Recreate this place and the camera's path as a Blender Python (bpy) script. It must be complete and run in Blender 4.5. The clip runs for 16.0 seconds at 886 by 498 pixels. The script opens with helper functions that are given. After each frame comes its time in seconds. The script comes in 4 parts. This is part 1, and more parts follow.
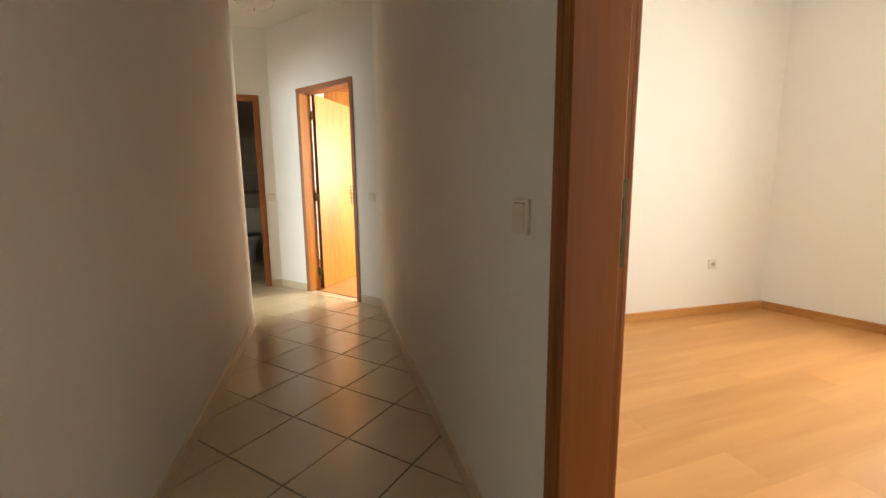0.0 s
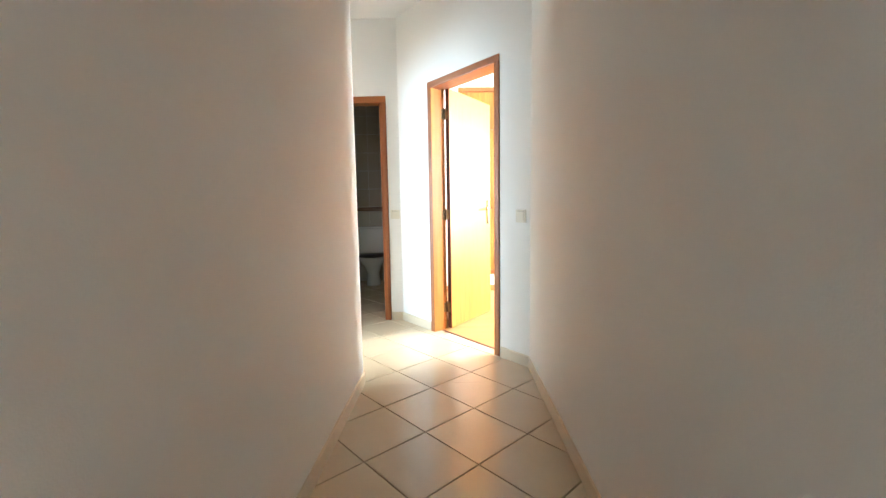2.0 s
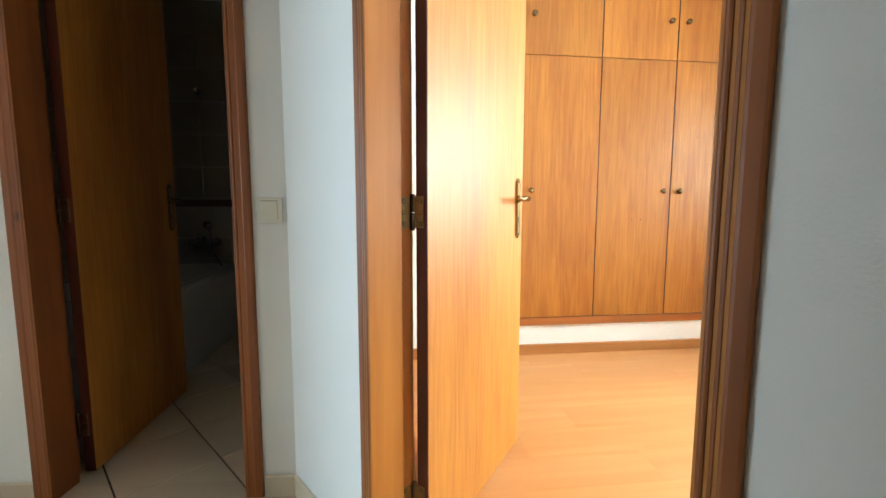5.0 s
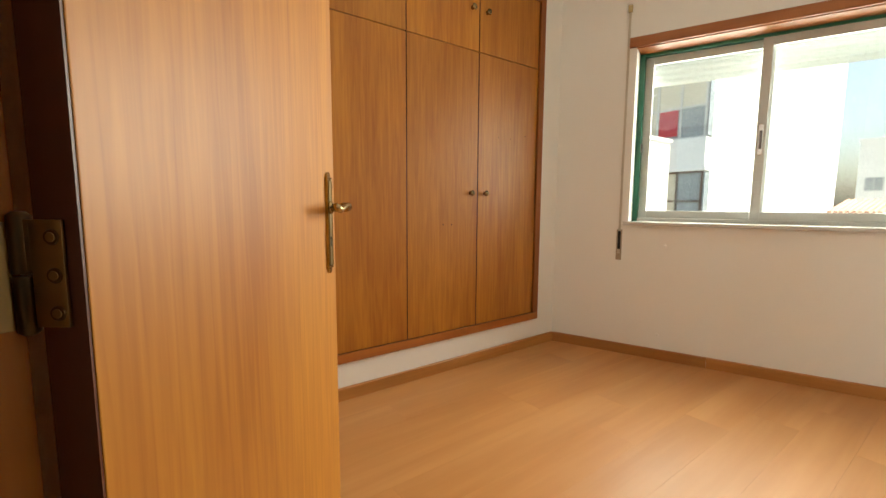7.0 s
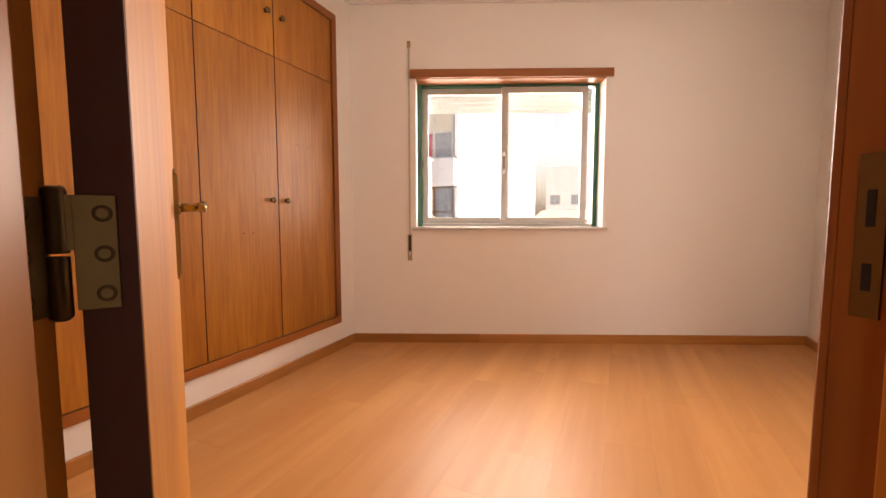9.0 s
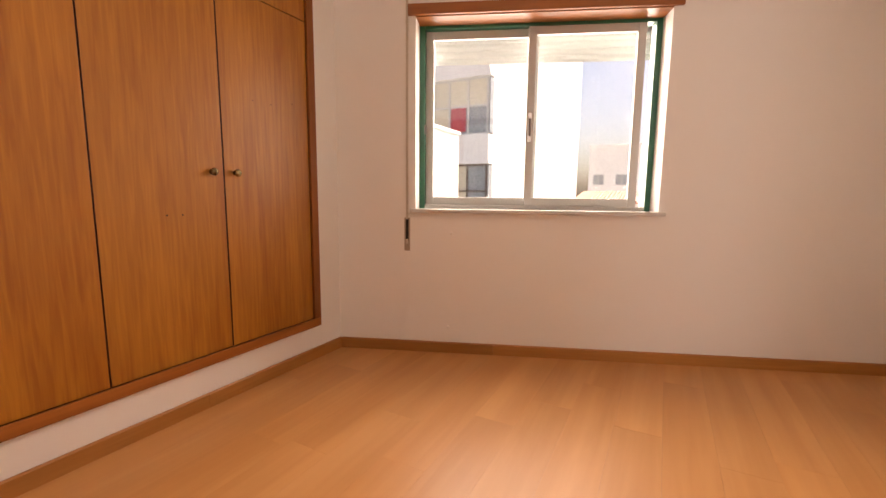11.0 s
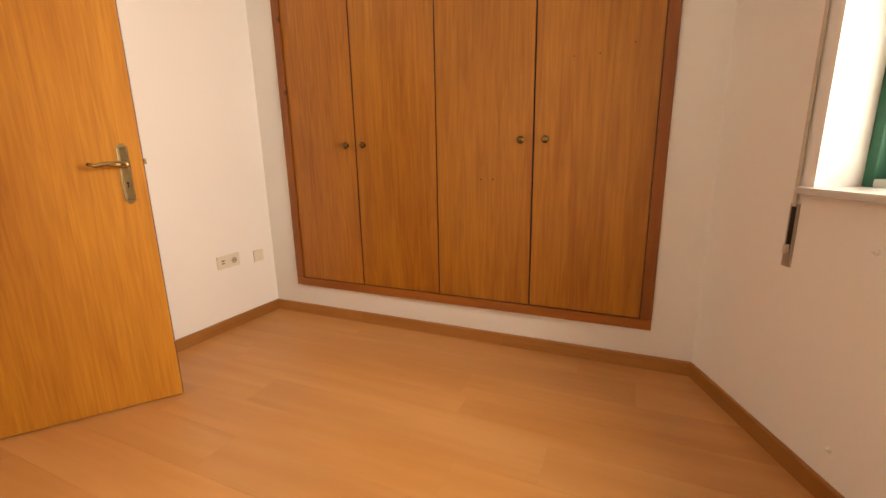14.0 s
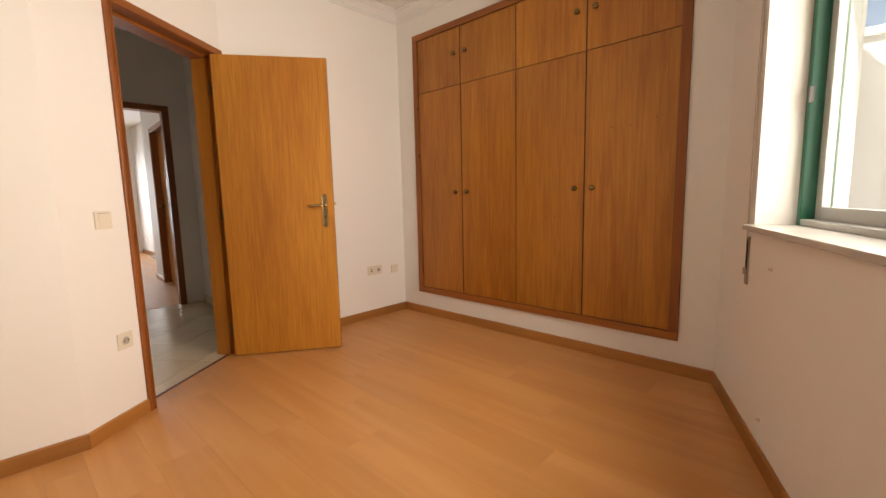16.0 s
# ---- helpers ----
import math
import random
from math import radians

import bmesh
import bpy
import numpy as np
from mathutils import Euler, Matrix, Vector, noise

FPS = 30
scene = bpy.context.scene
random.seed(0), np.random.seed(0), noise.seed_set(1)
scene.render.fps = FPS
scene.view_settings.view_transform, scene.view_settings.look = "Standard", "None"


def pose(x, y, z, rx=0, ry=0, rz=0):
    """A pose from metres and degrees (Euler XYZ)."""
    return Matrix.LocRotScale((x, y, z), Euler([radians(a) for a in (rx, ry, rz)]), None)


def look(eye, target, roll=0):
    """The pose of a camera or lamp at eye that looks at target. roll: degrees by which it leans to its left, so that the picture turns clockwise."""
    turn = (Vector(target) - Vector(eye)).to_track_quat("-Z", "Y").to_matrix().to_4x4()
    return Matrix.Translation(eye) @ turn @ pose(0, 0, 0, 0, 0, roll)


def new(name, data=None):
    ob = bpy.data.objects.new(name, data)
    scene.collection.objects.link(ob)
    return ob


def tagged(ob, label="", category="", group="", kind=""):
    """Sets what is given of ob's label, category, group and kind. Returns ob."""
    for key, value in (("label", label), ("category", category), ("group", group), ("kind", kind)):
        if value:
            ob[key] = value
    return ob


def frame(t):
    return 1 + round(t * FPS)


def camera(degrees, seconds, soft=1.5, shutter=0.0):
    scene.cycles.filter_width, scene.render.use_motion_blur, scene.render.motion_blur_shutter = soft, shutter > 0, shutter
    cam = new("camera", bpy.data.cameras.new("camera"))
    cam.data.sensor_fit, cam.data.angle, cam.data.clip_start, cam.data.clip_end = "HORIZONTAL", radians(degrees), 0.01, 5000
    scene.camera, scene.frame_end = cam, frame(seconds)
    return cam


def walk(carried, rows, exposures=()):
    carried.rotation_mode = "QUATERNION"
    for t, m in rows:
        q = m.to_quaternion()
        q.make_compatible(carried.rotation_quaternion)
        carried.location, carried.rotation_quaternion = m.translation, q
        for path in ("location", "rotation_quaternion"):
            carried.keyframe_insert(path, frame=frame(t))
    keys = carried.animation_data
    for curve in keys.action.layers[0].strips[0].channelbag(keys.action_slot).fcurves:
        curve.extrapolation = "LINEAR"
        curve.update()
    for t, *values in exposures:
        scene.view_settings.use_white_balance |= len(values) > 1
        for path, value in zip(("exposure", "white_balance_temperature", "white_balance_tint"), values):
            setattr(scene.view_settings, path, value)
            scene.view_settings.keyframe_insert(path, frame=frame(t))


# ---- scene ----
cam = camera(93.7, 16.0)

PATH = [
    (0, (-0.68, 0.035, 1.078), (-0.024, 1.901, 0.781), -0.6),
    (0.5, (-0.704, 0.246, 1.075), (-0.252, 2.175, 0.801), -0.7),
    (1, (-0.666, 0.486, 1.065), (-0.368, 2.448, 0.817), -0.9),
    (1.5, (-0.653, 0.78, 1.072), (-0.466, 2.759, 0.845), -1.0),
    (2, (-0.659, 1.099, 1.062), (-0.572, 3.087, 0.854), -0.9),
    (2.5, (-0.629, 1.495, 1.053), (-0.621, 3.485, 0.855), -1.0),
    (3, (-0.649, 1.923, 1.067), (-0.626, 3.913, 0.861), -1.1),
    (5.5, (-0.491, 3.741, 0.992), (-0.132, 5.698, 0.789), 0.1),
    (6, (-0.464, 3.865, 1.007), (0.093, 5.772, 0.778), -0.0),
    (6.5, (-0.414, 4.037, 1.023), (0.443, 5.829, 0.794), 0.2),
    (7, (-0.405, 4.179, 1.040), (0.773, 5.780, 0.824), 0.3),
    (7.5, (-0.447, 4.260, 1.063), (1.030, 5.594, 0.864), 0.4),
    (8, (-0.534, 4.262, 1.036), (1.153, 5.322, 0.868), 0.2),
    (8.5, (-0.639, 4.241, 1.027), (1.166, 5.087, 0.869), 0.1),
    (8.7, (-0.663, 4.250, 1.012), (1.175, 5.025, 0.858), -0.1),
    (10.8, (0.002, 4.27, 1.013), (1.778, 5.156, 0.768), 0.4),
    (11, (0.072, 4.336, 1.012), (1.823, 5.267, 0.755), 0.6),
    (11.5, (0.331, 4.44, 0.994), (1.968, 5.56, 0.742), 0.3),
    (12, (0.606, 4.486, 1.004), (2.1, 5.779, 0.693), 0.8),
    (12.5, (0.92, 4.425, 0.999), (1.914, 6.123, 0.642), 0.9),
    (13, (1.27, 4.348, 1.026), (1.55, 6.286, 0.615), 0.7),
    (13.5, (1.515, 4.224, 1.042), (1.123, 6.133, 0.591), -0.3),
    (14, (1.769, 4.086, 1.043), (0.986, 5.873, 0.602), -1.1),
    (14.5, (2.035, 3.912, 1.049), (1.005, 5.573, 0.621), -1.1),
    (15, (2.246, 3.758, 1.068), (1.045, 5.308, 0.675), -1.3),
    (15.5, (2.418, 3.598, 1.061), (1.118, 5.085, 0.747), -1.3),
    (16, (2.527, 3.547, 1.07), (1.176, 5.0, 0.822), -1.3),
]
EXPO = [(0, 2.7, 7200, 3), (0.5, 3.3, 5900, 1), (1, 3.7, 5500, 0), (1.5, 3.8, 5500, -1), (2, 3.8, 5400, -2), (3, 3.5, 4950, -6), (5.5, 2.05, 5500, -5), (6.5, 1.35, 5800, -8),
        (7, 1.0, 6800, 1), (7.5, 0.65, 7700, 20), (8, 0.75, 7600, 25), (8.5, 1.05, 8000, 30), (11, 0.85, 7900, 29), (12.5, 0.65, 7800, 32), (13.5, 1.0, 8000, 30),
        (14.5, 0.85, 8500, 7), (15, 0.7, 9200, 14), (15.5, 0.65, 7900, 15), (16, 0.6, 7400, 16)]
walk(cam, [(t, look(e, g, r)) for t, e, g, r in PATH], EXPO)

# ---------------------------------------------------------------- light
world = bpy.data.worlds.new("sky")
scene.world = world
world.use_nodes = True
wn = world.node_tree.nodes
sky = wn.new("ShaderNodeTexSky")
sky.sky_type = 'NISHITA'
sky.sun_disc = False
sky.dust_density = 4.0
SUN_EL, SUN_DIR = radians(52), Vector((0.514, -0.858))
sky.sun_elevation = SUN_EL
sky.sun_rotation = math.atan2(SUN_DIR.x, SUN_DIR.y)
wn["Background"].inputs["Strength"].default_value = 0.15
world.node_tree.links.new(sky.outputs[0], wn["Background"].inputs["Color"])
sun = new("sun", bpy.data.lights.new("sun", 'SUN'))
sun.data.energy, sun.data.angle, sun.data.color = 5.0, radians(0.5), (1, 0.95, 0.87)
ce = math.cos(SUN_EL)
sun.matrix_world = look((0, 0, 20), (-SUN_DIR.x * ce, -SUN_DIR.y * ce, 20 - math.sin(SUN_EL)))


def window_light(name, p, q, s, off, z, w, h, watts, colour, spread=170):
    """Added area lamp standing in for the sky's light, in a window's opening and shining into the room."""
    d = (Vector(q) - Vector(p)).normalized()
    n = Vector((-d.y, d.x))
    o = Vector(p) + d * s + n * off
    la = new(name, bpy.data.lights.new(name, 'AREA'))
    la.data.shape, la.data.size, la.data.size_y = 'RECTANGLE', w, h
    la.data.energy, la.data.color = watts, colour
    la.data.spread = radians(spread)
    la.matrix_world = look((o.x, o.y, z), (o.x + n.x, o.y + n.y, z - 0.15))
    return la


window_light("sky_light_living", (-8.7, 5.75), (-8.7, 2.4), 1.15, -0.15, 1.2, 1.7, 1.6, 46.0, (0.78, 0.89, 1.0), 140)
# The side room's opening is out of view, added to light that room.
window_light("sky_light_side_room", (3.79, -1.2), (3.093, 2.43), 1.95, -0.15, 1.5, 0.76, 1.15, 11.0, (0.97, 0.98, 0.97))
window_light("sky_light_bedroom", (3.424, 2.86), (2.117, 6.19), 2.35, -0.285, 1.50, 1.40, 1.10, 32.0, (1.0, 0.95, 0.875), 140)


# ---------------------------------------------------------------- materials
def material(name, base, rough=0.5, metal=0.0, noise_scale=6.0, vary=0.08, bump=0.0, bump_scale=60.0, coat=0.0, rand=0.0):
    m = bpy.data.materials.new(name)
    m.use_nodes = True
    nt = m.node_tree
    b = nt.nodes["Principled BSDF"]
    b.inputs["Roughness"].default_value = rough
    b.inputs["Metallic"].default_value = metal
    b.inputs["Coat Weight"].default_value = coat
    b.inputs["Coat Roughness"].default_value = 0.12
    tc = nt.nodes.new("ShaderNodeTexCoord")
    n1 = nt.nodes.new("ShaderNodeTexNoise")
    n1.inputs["Scale"].default_value = noise_scale
    n1.inputs["Detail"].default_value = 6
    nt.links.new(tc.outputs["Object"], n1.inputs["Vector"])
    hsv = nt.nodes.new("ShaderNodeHueSaturation")
    hsv.inputs["Color"].default_value = (*base, 1)
    mr = nt.nodes.new("ShaderNodeMapRange")
    mr.inputs["To Min"].default_value, mr.inputs["To Max"].default_value = 1 - vary, 1 + vary
    nt.links.new(n1.outputs["Fac"], mr.inputs["Value"])
    value = mr.outputs[0]
    if rand:
        oi = nt.nodes.new("ShaderNodeObjectInfo")
        r2 = nt.nodes.new("ShaderNodeMapRange")
        r2.inputs["To Min"].default_value, r2.inputs["To Max"].default_value = 1 - rand, 1 + rand
        nt.links.new(oi.outputs["Random"], r2.inputs["Value"])
        mu = nt.nodes.new("ShaderNodeMath")
        mu.operation = 'MULTIPLY'
        nt.links.new(value, mu.inputs[0])
        nt.links.new(r2.outputs[0], mu.inputs[1])
        value = mu.outputs[0]
    nt.links.new(value, hsv.inputs["Value"])
    nt.links.new(hsv.outputs[0], b.inputs["Base Color"])
    rr = nt.nodes.new("ShaderNodeMapRange")
    rr.inputs["To Min"].default_value, rr.inputs["To Max"].default_value = rough * 0.85, min(1, rough * 1.15)
    nt.links.new(n1.outputs["Fac"], rr.inputs["Value"])
    nt.links.new(rr.outputs[0], b.inputs["Roughness"])
    if bump:
        n2 = nt.nodes.new("ShaderNodeTexNoise")
        n2.inputs["Scale"].default_value = bump_scale
        n2.inputs["Detail"].default_value = 4
        nt.links.new(tc.outputs["Object"], n2.inputs["Vector"])
        bp = nt.nodes.new("ShaderNodeBump")
        bp.inputs["Strength"].default_value = bump
        bp.inputs["Distance"].default_value = 0.002
        nt.links.new(n2.outputs["Fac"], bp.inputs["Height"])
        nt.links.new(bp.outputs[0], b.inputs["Normal"])
    return m


def wood(name, dark, light, rough=0.3, coat=0.3, axis=2, grain=28.0, knots=0.0, rand=0.12, broad=3.0, fine=0.17):
    """Veneer with long streaks along one axis of the object."""
    m = bpy.data.materials.new(name)
    m.use_nodes = True
    nt = m.node_tree
    b = nt.nodes["Principled BSDF"]
    b.inputs["Coat Weight"].default_value = coat
    b.inputs["Coat Roughness"].default_value = 0.27
    tc = nt.nodes.new("ShaderNodeTexCoord")
    oi = nt.nodes.new("ShaderNodeObjectInfo")
    off = nt.nodes.new("ShaderNodeVectorMath")
    off.operation = 'ADD'
    sc = nt.nodes.new("ShaderNodeMath")
    sc.operation = 'MULTIPLY'
    sc.inputs[1].default_value = 37.0
    nt.links.new(oi.outputs["Random"], sc.inputs[0])
    nt.links.new(tc.outputs["Object"], off.inputs[0])
    nt.links.new(sc.outputs[0], off.inputs[1])
    mixes = []
    for scale, stretch, detail in ((grain * 4, 0.05, 3), (grain, 0.07, 4), (broad, 0.22, 3)):
        mp = nt.nodes.new("ShaderNodeMapping")
        s = [1.0, 1.0, 1.0]
        s[axis] = stretch
        mp.inputs["Scale"].default_value = s
        nt.links.new(off.outputs[0], mp.inputs["Vector"])
        n = nt.nodes.new("ShaderNodeTexNoise")
        n.inputs["Scale"].default_value = scale
        n.inputs["Detail"].default_value = detail
        n.inputs["Distortion"].default_value = 0.6
        nt.links.new(mp.outputs[0], n.inputs["Vector"])
        mixes.append(n)
    a1 = nt.nodes.new("ShaderNodeMath")
    a1.operation = 'MULTIPLY_ADD'
    a1.inputs[1].default_value = fine
    nt.links.new(mixes[0].outputs["Fac"], a1.inputs[0])
    a2 = nt.nodes.new("ShaderNodeMath")
    a2.operation = 'MULTIPLY_ADD'
    a2.inputs[1].default_value = 0.62 - fine
    nt.links.new(mixes[1].outputs["Fac"], a2.inputs[0])
    a3 = nt.nodes.new("ShaderNodeMath")
    a3.operation = 'MULTIPLY'
    a3.inputs[1].default_value = 0.40
    nt.links.new(mixes[2].outputs["Fac"], a3.inputs[0])
    nt.links.new(a3.outputs[0], a2.inputs[2])
    nt.links.new(a2.outputs[0], a1.inputs[2])
    ramp = nt.nodes.new("ShaderNodeValToRGB")
    ramp.color_ramp.elements[0].position, ramp.color_ramp.elements[1].position = 0.37, 0.65
    ramp.color_ramp.elements[0].color = (*dark, 1)
    ramp.color_ramp.elements[1].color = (*light, 1)
    nt.links.new(a1.outputs[0], ramp.inputs[0])
    hsv = nt.nodes.new("ShaderNodeHueSaturation")
    r2 = nt.nodes.new("ShaderNodeMapRange")
    r2.inputs["To Min"].default_value, r2.inputs["To Max"].default_value = 1 - rand, 1 + rand
    nt.links.new(oi.outputs["Random"], r2.inputs["Value"])
    nt.links.new(r2.outputs[0], hsv.inputs["Value"])
    nt.links.new(ramp.outputs[0], hsv.inputs["Color"])
    colour = hsv.outputs[0]
    if knots:
        v = nt.nodes.new("ShaderNodeTexVoronoi")
        v.inputs["Scale"].default_value = knots
        nt.links.new(off.outputs[0], v.inputs["Vector"])
        kr = nt.nodes.new("ShaderNodeMapRange")
        kr.inputs["From Min"].default_value, kr.inputs["From Max"].default_value = 0.03, 0.07
        kr.inputs["To Min"].default_value, kr.inputs["To Max"].default_value = 0.35, 1.0
        nt.links.new(v.outputs["Distance"], kr.inputs["Value"])
        mk = nt.nodes.new("ShaderNodeMix")
        mk.data_type, mk.blend_type = 'RGBA', 'MULTIPLY'
        mk.inputs[0].default_value = 1
        nt.links.new(colour, mk.inputs[6])
        nt.links.new(kr.outputs[0], mk.inputs[7])
        colour = mk.outputs[2]
    nt.links.new(colour, b.inputs["Base Color"])
    rr = nt.nodes.new("ShaderNodeMapRange")
    rr.inputs["To Min"].default_value, rr.inputs["To Max"].default_value = rough * 0.8, rough * 1.3
    nt.links.new(mixes[2].outputs["Fac"], rr.inputs["Value"])
    nt.links.new(rr.outputs[0], b.inputs["Roughness"])
    bp = nt.nodes.new("ShaderNodeBump")
    bp.inputs["Strength"].default_value = 0.12
    bp.inputs["Distance"].default_value = 0.001
    nt.links.new(a1.outputs[0], bp.inputs["Height"])
    nt.links.new(bp.outputs[0], b.inputs["Normal"])
    return m


def glass(name, tint=(0.95, 0.98, 0.97), gloss=0.08):
    m = bpy.data.materials.new(name)
    m.use_nodes = True
    nt = m.node_tree
    nt.nodes.remove(nt.nodes["Principled BSDF"])
    tr = nt.nodes.new("ShaderNodeBsdfTransparent")
    tr.inputs[0].default_value = (*tint, 1)
    gl = nt.nodes.new("ShaderNodeBsdfGlossy")
    gl.inputs["Roughness"].default_value = 0.02
    mx = nt.nodes.new("ShaderNodeMixShader")
    mx.inputs[0].default_value = gloss
    nt.links.new(tr.outputs[0], mx.inputs[1])
    nt.links.new(gl.outputs[0], mx.inputs[2])
    nt.links.new(mx.outputs[0], nt.nodes["Material Output"].inputs[0])
    return m


WALL = material("wall_paint", (0.86, 0.84, 0.80), 0.6, noise_scale=1.6, vary=0.025, bump=0.25, bump_scale=220)
CEIL = material("ceiling_paint", (0.82, 0.81, 0.79), 0.8, noise_scale=2, vary=0.02, bump=0.15, bump_scale=150)
VENEER = wood("door_veneer", (0.33, 0.110, 0.008), (0.53, 0.228, 0.024), 0.50, 0.05, grain=19, broad=2.2, fine=0.36)
WARD = wood("wardrobe_veneer", (0.295, 0.087, 0.006), (0.500, 0.203, 0.020), 0.42, 0.14, grain=19, rand=0.08, broad=2.2, fine=0.36)
FRAME = wood("frame_pine", (0.20, 0.055, 0.009), (0.34, 0.105, 0.017), 0.50, 0.05, grain=16, knots=3.2, rand=0.06)
LINING = wood("lining_pine", (0.35, 0.112, 0.013), (0.50, 0.198, 0.028), 0.40, 0.15, grain=16, knots=1.8, rand=0.06, broad=2.2)
FRAMEH = wood("frame_pine_level", (0.21, 0.060, 0.010), (0.37, 0.120, 0.020), 0.42, 0.10, axis=0, grain=16, rand=0.06)
EDGE = wood("leaf_edge", (0.075, 0.014, 0.005), (0.115, 0.024, 0.008), 0.45, 0.1)
BASEB = wood("baseboard_oak", (0.31, 0.122, 0.026), (0.44, 0.195, 0.052), 0.4, 0.15, axis=0, grain=20, rand=0.15)
BASEL = wood("baseboard_pale_oak", (0.45, 0.195, 0.050), (0.57, 0.275, 0.085), 0.4, 0.15, axis=0, grain=20, rand=0.1)
LAM = wood("laminate_oak", (0.54, 0.245, 0.075), (0.65, 0.328, 0.119), 0.42, 0.04, axis=0, grain=9, rand=0.05, broad=4, fine=0.12)
TILE = material("ceramic_tile", (0.68, 0.56, 0.39), 0.22, noise_scale=3.5, vary=0.09, coat=0.3, rand=0.05, bump=0.05, bump_scale=25)
GROUT = material("grout", (0.06, 0.042, 0.025), 0.9, noise_scale=30, vary=0.2)
SKIRT = material("skirting_tile", (0.64, 0.54, 0.39), 0.3, noise_scale=5, vary=0.06)
BRASS = material("aged_brass", (0.43, 0.34, 0.18), 0.24, 1.0, 40, 0.15)
KNOB = material("bronzed_knob", (0.21, 0.15, 0.07), 0.25, 1.0, 40, 0.15)
DARKBRASS = material("dark_brass", (0.12, 0.088, 0.05), 0.38, 1.0, 40, 0.2)
HINGEBRASS = material("hinge_brass", (0.28, 0.21, 0.105), 0.36, 1.0, 40, 0.25)
BRONZE = material("bronze_plate", (0.40, 0.33, 0.26), 0.4, 0.5, 40, 0.15)
STEEL = material("chrome", (0.6, 0.6, 0.6), 0.15, 1.0, 40, 0.05)
# Near-black that stands for the shade inside holes, slots and gaps.
HOLE_SHADE = material("hole_shade", (0.01, 0.009, 0.008), 0.8)
PLASTIC = material("ivory_plastic", (0.74, 0.69, 0.57), 0.35, noise_scale=15, vary=0.03)
ALU = material("white_aluminium", (0.52, 0.53, 0.51), 0.35, noise_scale=8, vary=0.04)
GREEN = material("green_lacquer", (0.012, 0.13, 0.075), 0.35, noise_scale=8, vary=0.15)
MARBLE = material("sill_marble", (0.62, 0.60, 0.57), 0.25, noise_scale=5, vary=0.22, coat=0.2)
# Dark grey for the sash pull's painted shade, and the catch's own colour.
PULLDARK = material("pull_shade", (0.16, 0.15, 0.15), 0.5)
STRAP = material("strap_webbing", (0.56, 0.50, 0.41), 0.8, noise_scale=60, vary=0.15)
GLASS = glass("window_glass")
SHUTTER = material("shutter_slats", (0.48, 0.51, 0.51), 0.5, noise_scale=10, vary=0.05)


# ---------------------------------------------------------------- mesh helpers
def V(s, a, d=0.0):
    return Vector((s, a, d))


def at_wall(p, q, off=0.0, along=0.0, z=0.0):
    """Frame with x from p towards q, y into the room on the left, z up."""
    d = (Vector(q) - Vector(p)).normalized()
    o = Vector(p) + d * along + Vector((-d.y, d.x)) * off
    return Matrix(((d.x, -d.y, 0, o.x), (d.y, d.x, 0, o.y), (0, 0, 1, z), (0, 0, 0, 1)))


def add_box(bm, x0, x1, y0, y1, z0, z1, bevel=0.0):
    r = bmesh.ops.create_cube(bm, size=1)
    vs = r["verts"]
    for v in vs:
        v.co = Vector((x0 + (v.co.x + .5) * (x1 - x0), y0 + (v.co.y + .5) * (y1 - y0), z0 + (v.co.z + .5) * (z1 - z0)))
    if bevel:
        es = list({e for v in vs for e in v.link_edges})
        bmesh.ops.bevel(bm, geom=es, offset=bevel, segments=2, profile=0.6, affect='EDGES', clamp_overlap=True)
    return bm


def box(x0, x1, y0, y1, z0, z1, bevel=0.0):
    return add_box(bmesh.new(), x0, x1, y0, y1, z0, z1, bevel)


def add_tube(bm, pts, radii, seg=14, cap=True):
    """Round tube through points, with a radius at each."""
    rings = []
    n = len(pts)
    pts = [Vector(p) for p in pts]
    for i, p in enumerate(pts):
        d = (pts[min(i + 1, n - 1)] - pts[max(i - 1, 0)]).normalized()
        side = d.cross(Vector((0, 0, 1)) if abs(d.z) < 0.9 else Vector((1, 0, 0))).normalized()
        up = side.cross(d)
        r = radii[i] if isinstance(radii, (list, tuple)) else radii
        rings.append([bm.verts.new(p + (side * math.cos(2 * math.pi * k / seg) + up * math.sin(2 * math.pi * k / seg)) * r) for k in range(seg)])
    for a, b in zip(rings, rings[1:]):
        for k in range(seg):
            bm.faces.new((a[k], a[(k + 1) % seg], b[(k + 1) % seg], b[k]))
    if cap:
        bm.faces.new(rings[0][::-1])
        bm.faces.new(rings[-1])
    bmesh.ops.recalc_face_normals(bm, faces=bm.faces[:])
    return bm


def tube(pts, radii, seg=14):
    return add_tube(bmesh.new(), pts, radii, seg)


def prism(poly, z0, z1):
    bm = bmesh.new()
    lo = [bm.verts.new((x, y, z0)) for x, y in poly]
    hi = [bm.verts.new((x, y, z1)) for x, y in poly]
    bm.faces.new(lo[::-1])
    bm.faces.new(hi)
    for i in range(len(poly)):
        j = (i + 1) % len(poly)
        bm.faces.new((lo[i], lo[j], hi[j], hi[i]))
    bmesh.ops.recalc_face_normals(bm, faces=bm.faces[:])
    return bm


